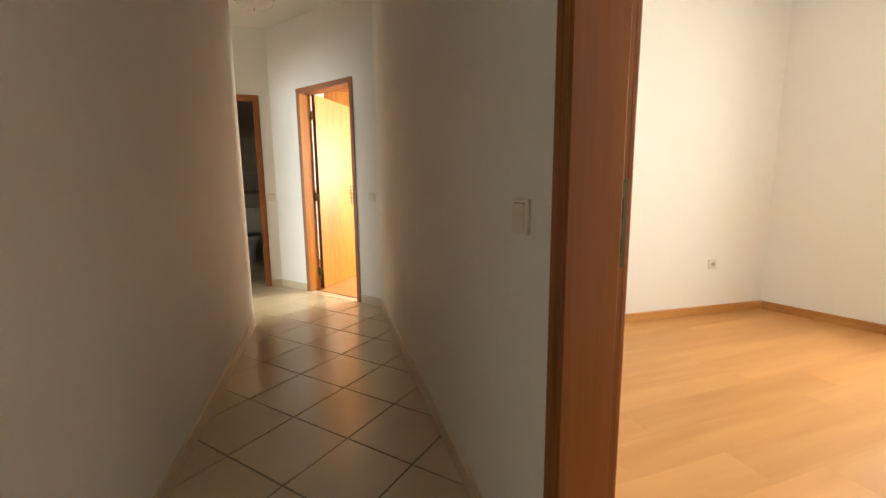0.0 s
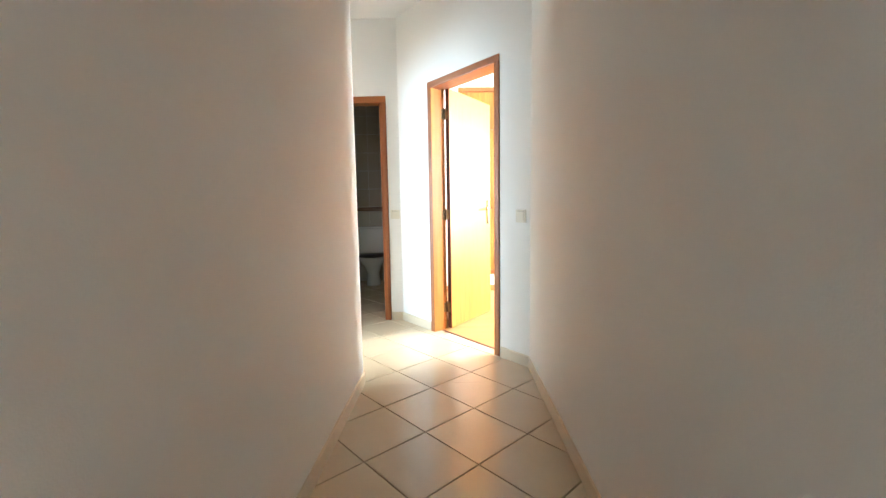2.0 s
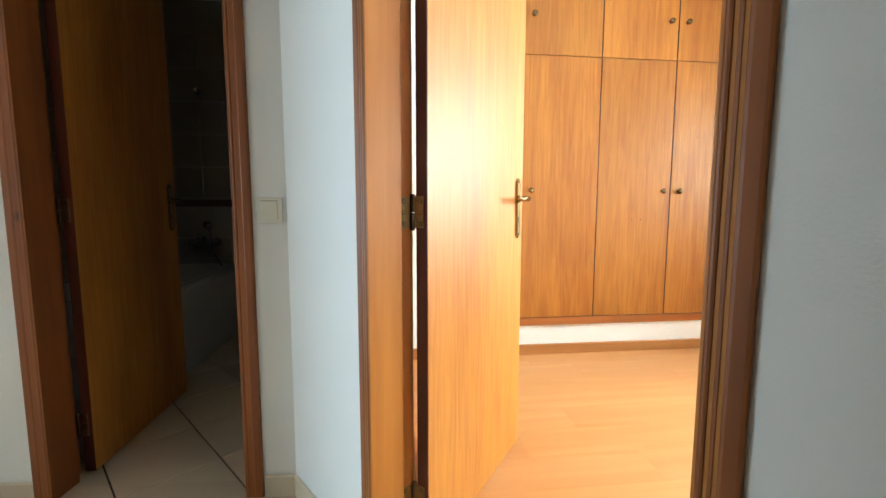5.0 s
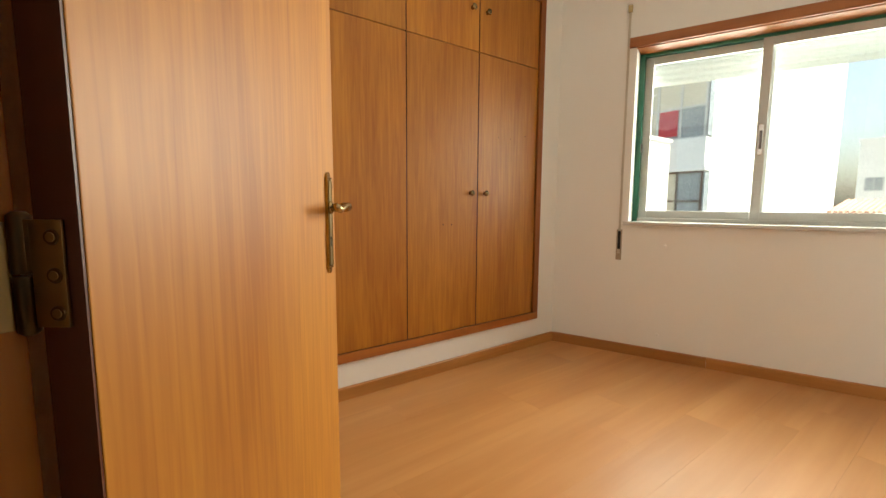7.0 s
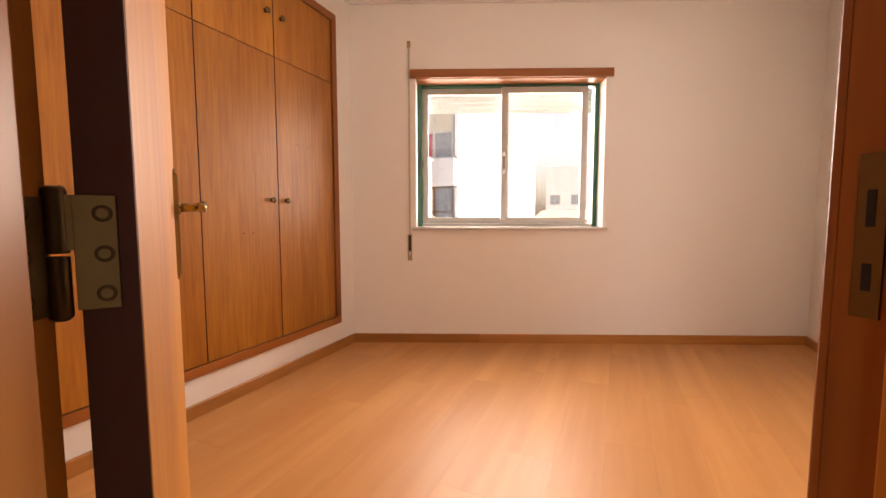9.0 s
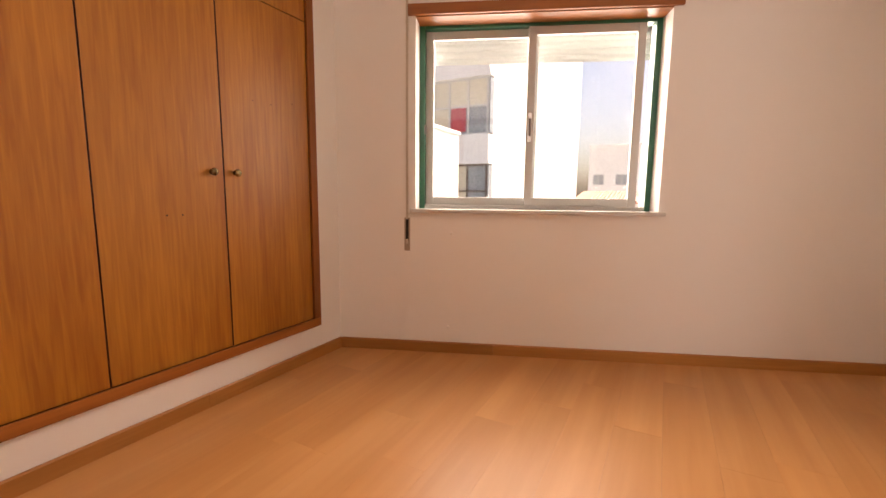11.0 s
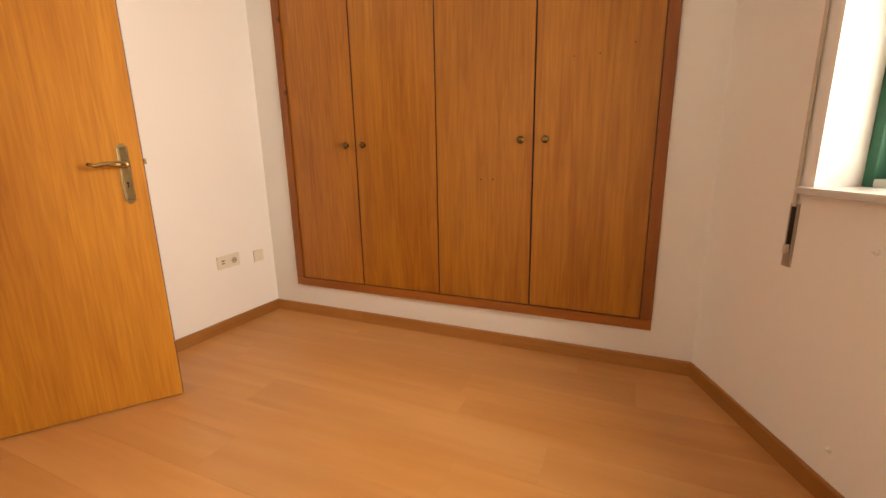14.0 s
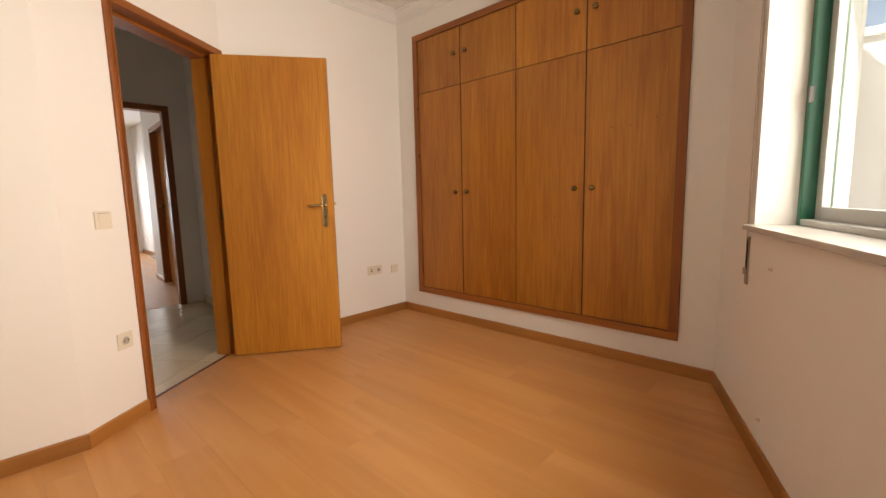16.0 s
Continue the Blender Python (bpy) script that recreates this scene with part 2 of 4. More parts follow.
def profile_run(section, x0, x1):
    """Extrude a (y, z) outline along x."""
    bm = bmesh.new()
    a = [bm.verts.new((x0, y, z)) for y, z in section]
    b = [bm.verts.new((x1, y, z)) for y, z in section]
    bm.faces.new(a)
    bm.faces.new(b[::-1])
    for i in range(len(section)):
        j = (i + 1) % len(section)
        bm.faces.new((a[i], b[i], b[j], a[j]))
    bmesh.ops.recalc_face_normals(bm, faces=bm.faces[:])
    return bm


def mesh_of(name, bm, mat, smooth=False):
    me = bpy.data.meshes.new(name)
    bm.to_mesh(me)
    bm.free()
    me.materials.append(mat)
    if smooth:
        for p in me.polygons:
            p.use_smooth = True
    return me


def thing(name, m, label, category, group="", kind=""):
    ob = new(name)
    ob.empty_display_size = 0.1
    ob.matrix_basis = m
    return tagged(ob, label, category, group, kind)


def solid(name, bm, mat, label="", category="", kind="", m=None, group="", smooth=False):
    ob = new(name, mesh_of(name, bm, mat, smooth))
    if m is not None:
        ob.matrix_basis = m
    return tagged(ob, label, category, group, kind)


def part(name, bm, mat, parent, label="", m=None, smooth=False):
    ob = new(name, mesh_of(name, bm, mat, smooth))
    ob.parent = parent
    if m is not None:
        ob.matrix_basis = m
    return tagged(ob, label)


def wall(name, p, q, thick, top, holes=(), label="white painted plaster wall", mat=None, z0=-0.05):
    """Wall from p to q with its room on the left and its body on the right; holes are (x0, x1, z0, z1)."""
    L = (Vector(q) - Vector(p)).length
    xs = sorted({0.0, L, *[h[0] for h in holes], *[h[1] for h in holes]})
    zs = sorted({z0, top, *[h[2] for h in holes], *[h[3] for h in holes]})
    bm = bmesh.new()
    vs = {}

    def vert(x, y, z):
        k = (round(x, 5), round(y, 5), round(z, 5))
        if k not in vs:
            vs[k] = bm.verts.new((x, y, z))
        return vs[k]

    def full(i, j):
        if not (0 <= i < len(xs) - 1 and 0 <= j < len(zs) - 1):
            return False
        cx, cz = (xs[i] + xs[i + 1]) / 2, (zs[j] + zs[j + 1]) / 2
        return not any(h[0] < cx < h[1] and h[2] < cz < h[3] for h in holes)

    for i in range(len(xs) - 1):
        for j in range(len(zs) - 1):
            if not full(i, j):
                continue
            x0, x1, a, b = xs[i], xs[i + 1], zs[j], zs[j + 1]
            bm.faces.new([vert(x0, 0, a), vert(x0, 0, b), vert(x1, 0, b), vert(x1, 0, a)])
            bm.faces.new([vert(x0, -thick, a), vert(x1, -thick, a), vert(x1, -thick, b), vert(x0, -thick, b)])
            for di, dj, e in ((-1, 0, ((x0, a), (x0, b))), (1, 0, ((x1, b), (x1, a))), (0, -1, ((x1, a), (x0, a))), (0, 1, ((x0, b), (x1, b)))):
                if not full(i + di, j + dj):
                    (ex, ez), (fx, fz) = e
                    bm.faces.new([vert(ex, 0, ez), vert(ex, -thick, ez), vert(fx, -thick, fz), vert(fx, 0, fz)])
    bmesh.ops.recalc_face_normals(bm, faces=bm.faces[:])
    return solid(name, bm, mat or WALL, label, "wall", "structure", at_wall(p, q))


# ---------------------------------------------------------------- plan
TOP = 2.70
U = Vector((-0.579, 0.815))
N = Vector((0.815, 0.579))


def diag(s, d):
    p = U * s + N * d
    return (p.x, p.y)


C1, C2 = (2.117, 6.19), (-0.44, 6.19)
A0 = diag(4.085, 2.315)
S0, S1 = (0.127, 2.86), (3.424, 2.86)
R0, R1 = (-0.323, -1.2), (0.0093, 3.693)
d_r = (Vector(R1) - Vector(R0)).normalized()
r_face = Vector(R0) + Vector((d_r.y, -d_r.x)) * 0.18
BEND = tuple(r_face + d_r * ((2.315 - N.dot(r_face)) / N.dot(d_r)))
E0, E1 = (-0.873, 4.935), (-2.43, 5.037)
H1 = (-2.52, 3.64)
L0, L1 = (-1.045, 3.53), (-1.36, -1.2)

WIN_L = (Vector(C1) - Vector(S1)).length


def window_s(d):
    return WIN_L - d


W0, W1, WZ0, WZ1 = window_s(1.955), window_s(0.505), 0.925, 2.075
wall("wall_window", S1, C1, 0.30, TOP, [(W0, W1, WZ0, WZ1)], "white painted wall round the bedroom window")
wall("wall_wardrobe", C1, C2, 0.10, TOP, [(0.212, 2.322, 0.225, 2.43)], "white painted wall holding the built-in wardrobe")
wall("wall_sockets", C2, A0, 0.14, TOP, label="white painted bedroom wall beside the door")
D0 = diag(4.54, 2.315)
JA, JB, REB, REB_B = 0.510, 1.215, 0.016, 0.036
DX = 0.503
wall("wall_door", D0, BEND, 0.168, TOP, [(0.4605, JB + REB_B + 0.008, -0.05, 2.0195)], "white painted oblique wall with the bedroom doorway")
wall("wall_south", S0, S1, 0.12, TOP)


def right_s(y):
    return (y - R0[1]) / d_r.y


R_MID = tuple(Vector(R0) + d_r * right_s(2.72))
R_END = tuple(Vector(R0) + d_r * (Vector(BEND) - Vector(R0)).dot(d_r))
wall("wall_corridor_right", R0, R_MID, 0.145, TOP, [(right_s(0.043) - 0.0425, right_s(0.683) + 0.0425, -0.05, 2.023)], "white painted corridor wall with a doorway")
wall("wall_corridor_bedroom", R_MID, R_END, 0.18, TOP, label="white painted wall between corridor and bedroom")
wall("wall_corridor_left", L0, L1, 0.15, TOP, label="white painted corridor wall")
wall("wall_corridor_back", L1, R0, 0.15, TOP)
wall("wall_hall_end", E0, E1, 0.14, TOP, [(0.1265, 0.8515, -0.05, 2.023)], "white painted hall wall with the bathroom doorway")
wall("wall_hall_west", E1, H1, 0.14, TOP, [(0.1965, 0.9425, -0.05, 2.023)], "white painted hall wall with the living room doorway")
wall("wall_hall_south", H1, L0, 0.14, TOP)
# room beside the corridor
N0, N1 = (3.093, 2.43), (-0.02, 2.70)
K0 = (3.79, -1.2)
wall("wall_side_room_north", N0, N1, 0.1, TOP, label="white painted wall of the side room")
east_len = (Vector(N0) - Vector(K0)).length
# Unseen window hole, placed so its lamp barely reaches the door jamb.
wall("wall_side_room_east", K0, N0, 0.2, TOP, [(1.55, 2.35, 0.9, 2.1)], "white painted wall of the side room")
wall("wall_side_room_south", (-0.14, -1.2), K0, 0.15, TOP)
# bathroom
wall("wall_bath_north", (-0.59, 7.05), (-2.5, 7.05), 0.12, TOP, label="tiled bathroom wall")
wall("wall_bath_west", (-2.5, 7.05), (-2.5, 5.17), 0.12, TOP, label="tiled bathroom wall")
wall("wall_bath_east", (-0.605, 5.1), (-0.605, 7.05), 0.02, TOP, label="tiled bathroom wall")
# living room
wall("wall_living_north", (-2.57, 4.97), (-4.59, 5.08), 0.12, TOP, [(0.7075, 1.4925, -0.05, 2.023)])
wall("wall_living_jog", (-4.59, 5.205), (-4.59, 5.75), 0.12, TOP)
wall("wall_living_far", (-4.59, 5.752), (-8.7, 5.752), 0.12, TOP)
wall("wall_living_west", (-8.7, 5.75), (-8.7, 2.4), 0.2, TOP, [(0.25, 2.05, 0.02, 2.1)])
wall("wall_living_south", (-8.7, 2.4), (-2.66, 2.4), 0.12, TOP)
wall("wall_living_east", (-2.66, 2.4), (-2.66, 3.7), 0.1, TOP)
solid("ceiling", prism([(-9, -1.5), (4.2, -1.5), (4.2, 6.4), (2.6, 7.3), (-9, 7.3)], TOP, TOP + 0.15), CEIL, "white painted flat ceiling", "ceiling", "structure")


# ---------------------------------------------------------------- floors
def clip(poly, a, b, c):
    """Keep the part of poly where a x + b y <= c."""
    out = []
    for i in range(len(poly)):
        p, q = poly[i], poly[(i + 1) % len(poly)]
        fp, fq = a * p[0] + b * p[1] - c, a * q[0] + b * q[1] - c
        if fp <= 0:
            out.append(p)
        if (fp < 0 < fq) or (fq < 0 < fp):
            t = fp / (fp - fq)
            out.append((p[0] + (q[0] - p[0]) * t, p[1] + (q[1] - p[1]) * t))
    return out


def clip_to(poly, region):
    """Clip to a convex counter-clockwise region."""
    for i in range(len(region)):
        (x0, y0), (x1, y1) = region[i], region[(i + 1) % len(region)]
        a, b = (y1 - y0), -(x1 - x0)
        poly = clip(poly, a, b, a * x0 + b * y0)
        if len(poly) < 3:
            return []
    return poly


def area(poly):
    return 0.5 * abs(sum(poly[i][0] * poly[(i + 1) % len(poly)][1] - poly[(i + 1) % len(poly)][0] * poly[i][1] for i in range(len(poly))))


def slab_piece(poly, top, thick, edge):
    """A thin piece with a softened rim."""
    cx, cy = sum(p[0] for p in poly) / len(poly), sum(p[1] for p in poly) / len(poly)
    bm = bmesh.new()
    inner = []
    for x, y in poly:
        d = max(math.hypot(x - cx, y - cy), 1e-6)
        k = max(0.0, 1 - 1.6 * edge / d)
        inner.append((cx + (x - cx) * k, cy + (y - cy) * k))
    lo = [bm.verts.new((x - cx, y - cy, top - thick)) for x, y in poly]
    mid = [bm.verts.new((x - cx, y - cy, top - edge * 0.6)) for x, y in poly]
    hi = [bm.verts.new((x - cx, y - cy, top)) for x, y in inner]
    n = len(poly)
    for i in range(n):
        j = (i + 1) % n
        bm.faces.new((lo[i], lo[j], mid[j], mid[i]))
        bm.faces.new((mid[i], mid[j], hi[j], hi[i]))
    bm.faces.new(hi)
    bmesh.ops.recalc_face_normals(bm, faces=bm.faces[:])
    return bm, (cx, cy)


def lay(parent, name, poly, mat, top, thick, edge, turn=0.0):
    bm, (cx, cy) = slab_piece(poly, top, thick, edge)
    if turn:
        bmesh.ops.rotate(bm, verts=bm.verts[:], matrix=Matrix.Rotation(-turn, 3, 'Z'))
    ob = part(name, bm, mat, parent)
    ob.matrix_basis = Matrix.Translation((cx, cy, 0)) @ Matrix.Rotation(turn, 4, 'Z')
    return ob


def tiled(parent, regions, top=0.0, pitch=0.3335, pitch_b=0.343, gap=0.0065):
    ang = radians(50.2)
    a = Vector((math.sin(ang), math.cos(ang)))
    b = Vector((-a.y, a.x))
    o = Vector((-0.455, 2.699))
    for reg in regions:
        for i in range(-22, 23):
            for j in range(-22, 23):
                c = o + a * pitch * (i + 0.5) + b * pitch_b * (j + 0.5)
                h, k = (pitch - gap) / 2, (pitch_b - gap) / 2
                sq = [tuple(c + a * x * h + b * y * k) for x, y in ((-1, -1), (1, -1), (1, 1), (-1, 1))]
                pl = clip_to(sq, reg)
                if len(pl) >= 3 and area(pl) > 0.0008:
                    lay(parent, "tile", pl, TILE, top, 0.008, 0.0008)


def planked(parent, rows, top=0.0, width=0.193, length=1.285, y0=2.0):
    """rows: list of (ymin, ymax, region); planks run along x."""
    rng = random.Random(5)
    for ymin, ymax, reg in rows:
        k = 0
        y = ymin
        while y < ymax - 1e-6:
            x = min(p[0] for p in reg) - rng.random() * length
            while x < max(p[0] for p in reg):
                g = 0.0002
                pl = clip_to([(x + g, y + g), (x + length - g, y + g), (x + length - g, min(y + width, ymax) - g), (x + g, min(y + width, ymax) - g)], reg)
                if len(pl) >= 3 and area(pl) > 0.002:
                    lay(parent, "plank", pl, LAM, top, 0.008, 0.0004)
                x += length
            y += width
            k += 1


# ---------------------------------------------------------------- doors and openings
def moulded(x, w, y0, y1, front, h):
    """Upright casing board from its inner edge at x, w wide, with a grooved and rounded face."""
    back, face = (y0, y1) if front else (y1, y0)
    d = face - back
    row = ((0.0, 0.0), (0.0, 0.70), (0.04, 0.92), (0.10, 1.0), (0.17, 0.92), (0.20, 0.55), (0.25, 0.50), (0.29, 0.80), (0.37, 0.86), (0.41, 0.55), (0.46, 0.55), (0.50, 0.88),
           (0.58, 1.0), (0.88, 1.0), (0.96, 0.88), (1.0, 0.6), (1.0, 0.0))
    return prism([(x + w * u, back + d * v) for u, v in row], 0, h)


def door_frame(name, m, a, b, depth, label, flip=False, top=1.98, cas=0.055, reb=0.035, strike_z=None, bare=False, lining=None, proud=0.014, reb_b=None, jamb=None):
    """Frame whose stops stand at a and b in a wall of that depth (room face y = 0); the leaf's rebate is on the room side, or beyond with flip."""
    fr = thing(name, m, label, "door frame", kind="structure")
    lo, hi = -depth - proud + 0.002, 0.012
    r = 0.085 if depth > 0.16 else 0.05
    s0, s1 = (lo + r, hi) if flip else (lo, hi - r)
    r0, r1 = (lo, lo + r) if flip else (hi - r, hi)
    o = 0.012
    rb = reb_b or reb
    ja = jamb if jamb is not None else a - reb - 0.008
    part("stop", box(ja, a, s0, s1, 0, top, 0.002), lining or FRAME, fr)
    part("stop", box(b, b + rb + 0.008, s0, s1, 0, top, 0.002), lining or FRAME, fr)
    part("stop", box(ja, b + rb + 0.008, s0, s1, top + 0.0005, top + reb + 0.008, 0.003), FRAMEH, fr)
    part("rebate", box(ja, a - reb, r0 + (0 if bare else o), r1 - (0.041 if bare else o), 0, top + reb - 0.001), lining or FRAME, fr)
    part("rebate", box(b + rb, b + rb + 0.008, r0 + o, r1 - o, 0, top + reb - 0.001), FRAME, fr)
    part("rebate", box(ja, b + rb + 0.008, r0 + o, r1 - o, top + reb, top + reb + 0.008), FRAMEH, fr)
    for front in (True, False):
        y0, y1 = (0.001, 0.014) if front else (-depth - proud, -depth - 0.001)
        k = reb if front != flip else 0.004
        w = 0.042 if front != flip else cas
        if not (front and bare):
            part("casing", moulded(a - k, -w, y0, y1, front, top + k), FRAME, fr)
        kb = rb if front != flip else 0.004
        part("casing", moulded(b + kb, w, y0, y1, front, top + k), FRAME, fr)
        part("casing", box(a - k - w, b + kb + w, y0, y1, top + k + 0.0005, top + k + w, 0.004), FRAMEH, fr)
    if strike_z:
        y0, y1 = (r0 + 0.012, r0 + 0.036) if flip else (r1 - 0.058, r1 - 0.03)
        x = b + rb
        pl = part("strike_plate", box(x - 0.0025, x + 0.001, y0, y1, strike_z - 0.09, strike_z + 0.09, 0.001), DARKBRASS, fr, "dark brass strike plate")
        part("strike_hole", box(x - 0.0035, x - 0.002, y0 + 0.010, y1 - 0.010, strike_z + 0.01, strike_z + 0.05), HOLE_SHADE, pl)
        part("strike_hole", box(x - 0.0035, x - 0.002, y0 + 0.010, y1 - 0.010, strike_z - 0.06, strike_z - 0.03), HOLE_SHADE, pl)
    return fr


def lever_set(leaf, x, z, y, sgn, toward):
    """Long plate, lever and keyhole on one face; toward is the way along x that the lever points."""
    pl = bmesh.new()
    add_box(pl, x - 0.018, x + 0.018, y, y + sgn * 0.005, z - 0.140, z + 0.068, 0.0018)
    add_tube(pl, [(x, y, z + 0.068), (x, y + sgn * 0.005, z + 0.068)], 0.0135, 16)
    add_tube(pl, [(x, y, z - 0.140), (x, y + sgn * 0.005, z - 0.140)], 0.0135, 16)
    plate = part("plate", pl, BRASS, leaf, "aged brass door plate")
    em = bmesh.new()
    add_box(em, x - 0.0105, x + 0.0105, y + sgn * 0.004, y + sgn * 0.0068, z - 0.134, z + 0.062, 0.0012)
    part("embossed_field", em, HINGEBRASS, plate)
    part("rose", tube([(x, y + sgn * 0.005, z), (x, y + sgn * 0.011, z), (x, y + sgn * 0.012, z)], [0.0155, 0.0145, 0.010], 18), BRASS, plate, smooth=True)
    part("lever", tube([(x, y, z), (x, y + sgn * 0.03, z), (x + toward * 0.006, y + sgn * 0.046, z), (x + toward * 0.022, y + sgn * 0.052, z + 0.002),
                        (x + toward * 0.055, y + sgn * 0.052, z + 0.004), (x + toward * 0.085, y + sgn * 0.051, z - 0.003), (x + toward * 0.108, y + sgn * 0.048, z + 0.005)],
                       [0.011, 0.009, 0.010, 0.0105, 0.0085, 0.0075, 0.006]), BRASS, leaf, "aged brass curved lever", smooth=True)
    kh = bmesh.new()
    add_tube(kh, [(x, y + sgn * 0.0035, z - 0.072), (x, y + sgn * 0.0074, z - 0.072)], 0.0045, 10)
    add_box(kh, x - 0.002, x + 0.002, y + sgn * 0.0035, y + sgn * 0.0074, z - 0.09, z - 0.072)
    part("keyhole", kh, HOLE_SHADE, leaf)


def screw(plate, x, y, z, n):
    """Countersunk screw: a pale rim, a raised ring darkened as the sink's shade and a slotted head."""
    def ring(a, b, r0, r1):
        return tube([(x + n[0] * a, y + n[1] * a, z), (x + n[0] * b, y + n[1] * b, z)], [r0, r1], 12)
    sc = part("screw", ring(0, 0.0010, 0.0062, 0.0054), DARKBRASS, plate)
    bm = ring(0.0006, 0.0016, 0.0040, 0.0034)
    part("screw", bm, HINGEBRASS, plate)
    return sc


def hinge(leaf, z, thick):
    """Butt hinge at the leaf's hinge edge: knuckle, tongue and leaf plate."""
    px, py = 0.0, 0.0105
    bm = tube([(px, py, z - 0.047), (px, py, z - 0.044), (px, py, z - 0.002), (px, py, z - 0.001)], [0.0040, 0.0070, 0.0070, 0.0067], 16)
    add_tube(bm, [(px, py, z + 0.001), (px, py, z + 0.002), (px, py, z + 0.045), (px, py, z + 0.048)], [0.0068, 0.0072, 0.0072, 0.0040], 16)
    h = part("hinge", bm, DARKBRASS, leaf, "dark brass butt hinge", smooth=True)
    pl = box(-0.0035, -0.0008, -0.024, 0.001, z - 0.040, z + 0.042, 0.0006)
    add_box(pl, -0.0035, -0.0008, 0.0005, 0.009, z + 0.003, z + 0.042, 0.0005)
    plate = part("hinge_plate", pl, HINGEBRASS, h, "aged brass hinge plate")
    for dz in (-0.029, 0.0, 0.029):
        screw(leaf, -0.0035, -0.016, z + dz, (-1, 0))
    return h


def door_leaf(name, m, width, height, label, lever_z=1.03, thick=0.036):
    """Leaf hinged at the origin, along +x; its y runs from 0 (hinge face) to -thick."""
    d = thing(name, m, label, "door", kind="structure")
    part("leaf", box(0.002, width, -thick, 0, 0.008, height, 0.0015), VENEER, d)
    part("edge_band", box(-0.0006, 0.003, -thick + 0.001, -0.001, 0.010, height - 0.002), EDGE, d, "dark stained leaf edge")
    part("edge_band", box(width - 0.001, width + 0.0008, -thick + 0.001, -0.001, 0.010, height - 0.002), EDGE, d, "dark stained leaf edge")
    lever_set(d, width - 0.06, lever_z, 0, 1, -1)
    lever_set(d, width - 0.06, lever_z, -thick, -1, -1)
    for hz in (0.19, 0.985, 1.81):
        hinge(d, hz, thick)
    part("latch", box(width, width + 0.011, -thick / 2 - 0.006, -thick / 2 + 0.006, lever_z + 0.0, lever_z + 0.022, 0.002), BRASS, d)
    return d


DM = at_wall(D0, BEND)
fr1 = door_frame("door_frame_1", DM, JA, JB, 0.168, "orange-brown pine door frame of the bedroom doorway", top=1.997, cas=0.046, reb=REB, strike_z=0.99, bare=True, lining=LINING, proud=0.008, reb_b=REB_B, jamb=0.4615)
for hz in (0.19, 0.985, 1.81):
    x = JA - REB
    bm = box(x - 0.001, x + 0.0018, -0.068, -0.034, hz - 0.042, hz + 0.040, 0.0006)
    add_box(bm, x - 0.001, x + 0.0018, -0.0345, -0.029, hz - 0.040, hz - 0.002, 0.0004)
    pl = part("hinge_plate", bm, HINGEBRASS, fr1, "aged brass hinge plate")
    for dz in (-0.029, 0.0, 0.029):
        screw(pl, x + 0.0018, -0.056, hz + dz, (1, 0))
HX, HY = -0.468, 4.611
LEAF_DIR = Vector((0.594, 0.804))
LM = Matrix(((LEAF_DIR.x, -LEAF_DIR.y, 0, HX), (LEAF_DIR.y, LEAF_DIR.x, 0, HY), (0, 0, 1, 0), (0, 0, 0, 1)))
leaf1 = door_leaf("door_1", LM, 0.72, 2.010, "open bedroom door in honey-coloured wood veneer")
door_frame("door_frame_2", at_wall(R0, R1), right_s(0.043), right_s(0.683), 0.145, "orange-brown pine door frame of the side room", flip=True, strike_z=1.0)
door_frame("door_frame_3", at_wall(E0, E1), 0.169, 0.809, 0.14, "orange-brown pine door frame of the bathroom", flip=True)
door_frame("door_frame_4", at_wall(E1, H1), 0.239, 0.90, 0.14, "dark orange-brown pine door frame of the living room", flip=True)
BM = at_wall(E0, E1, -0.15, 0.825) @ Matrix.Rotation(radians(-86), 4, 'Z')
door_leaf("door_2", BM, 0.70, 2.005, "open bathroom door in honey-coloured wood veneer")


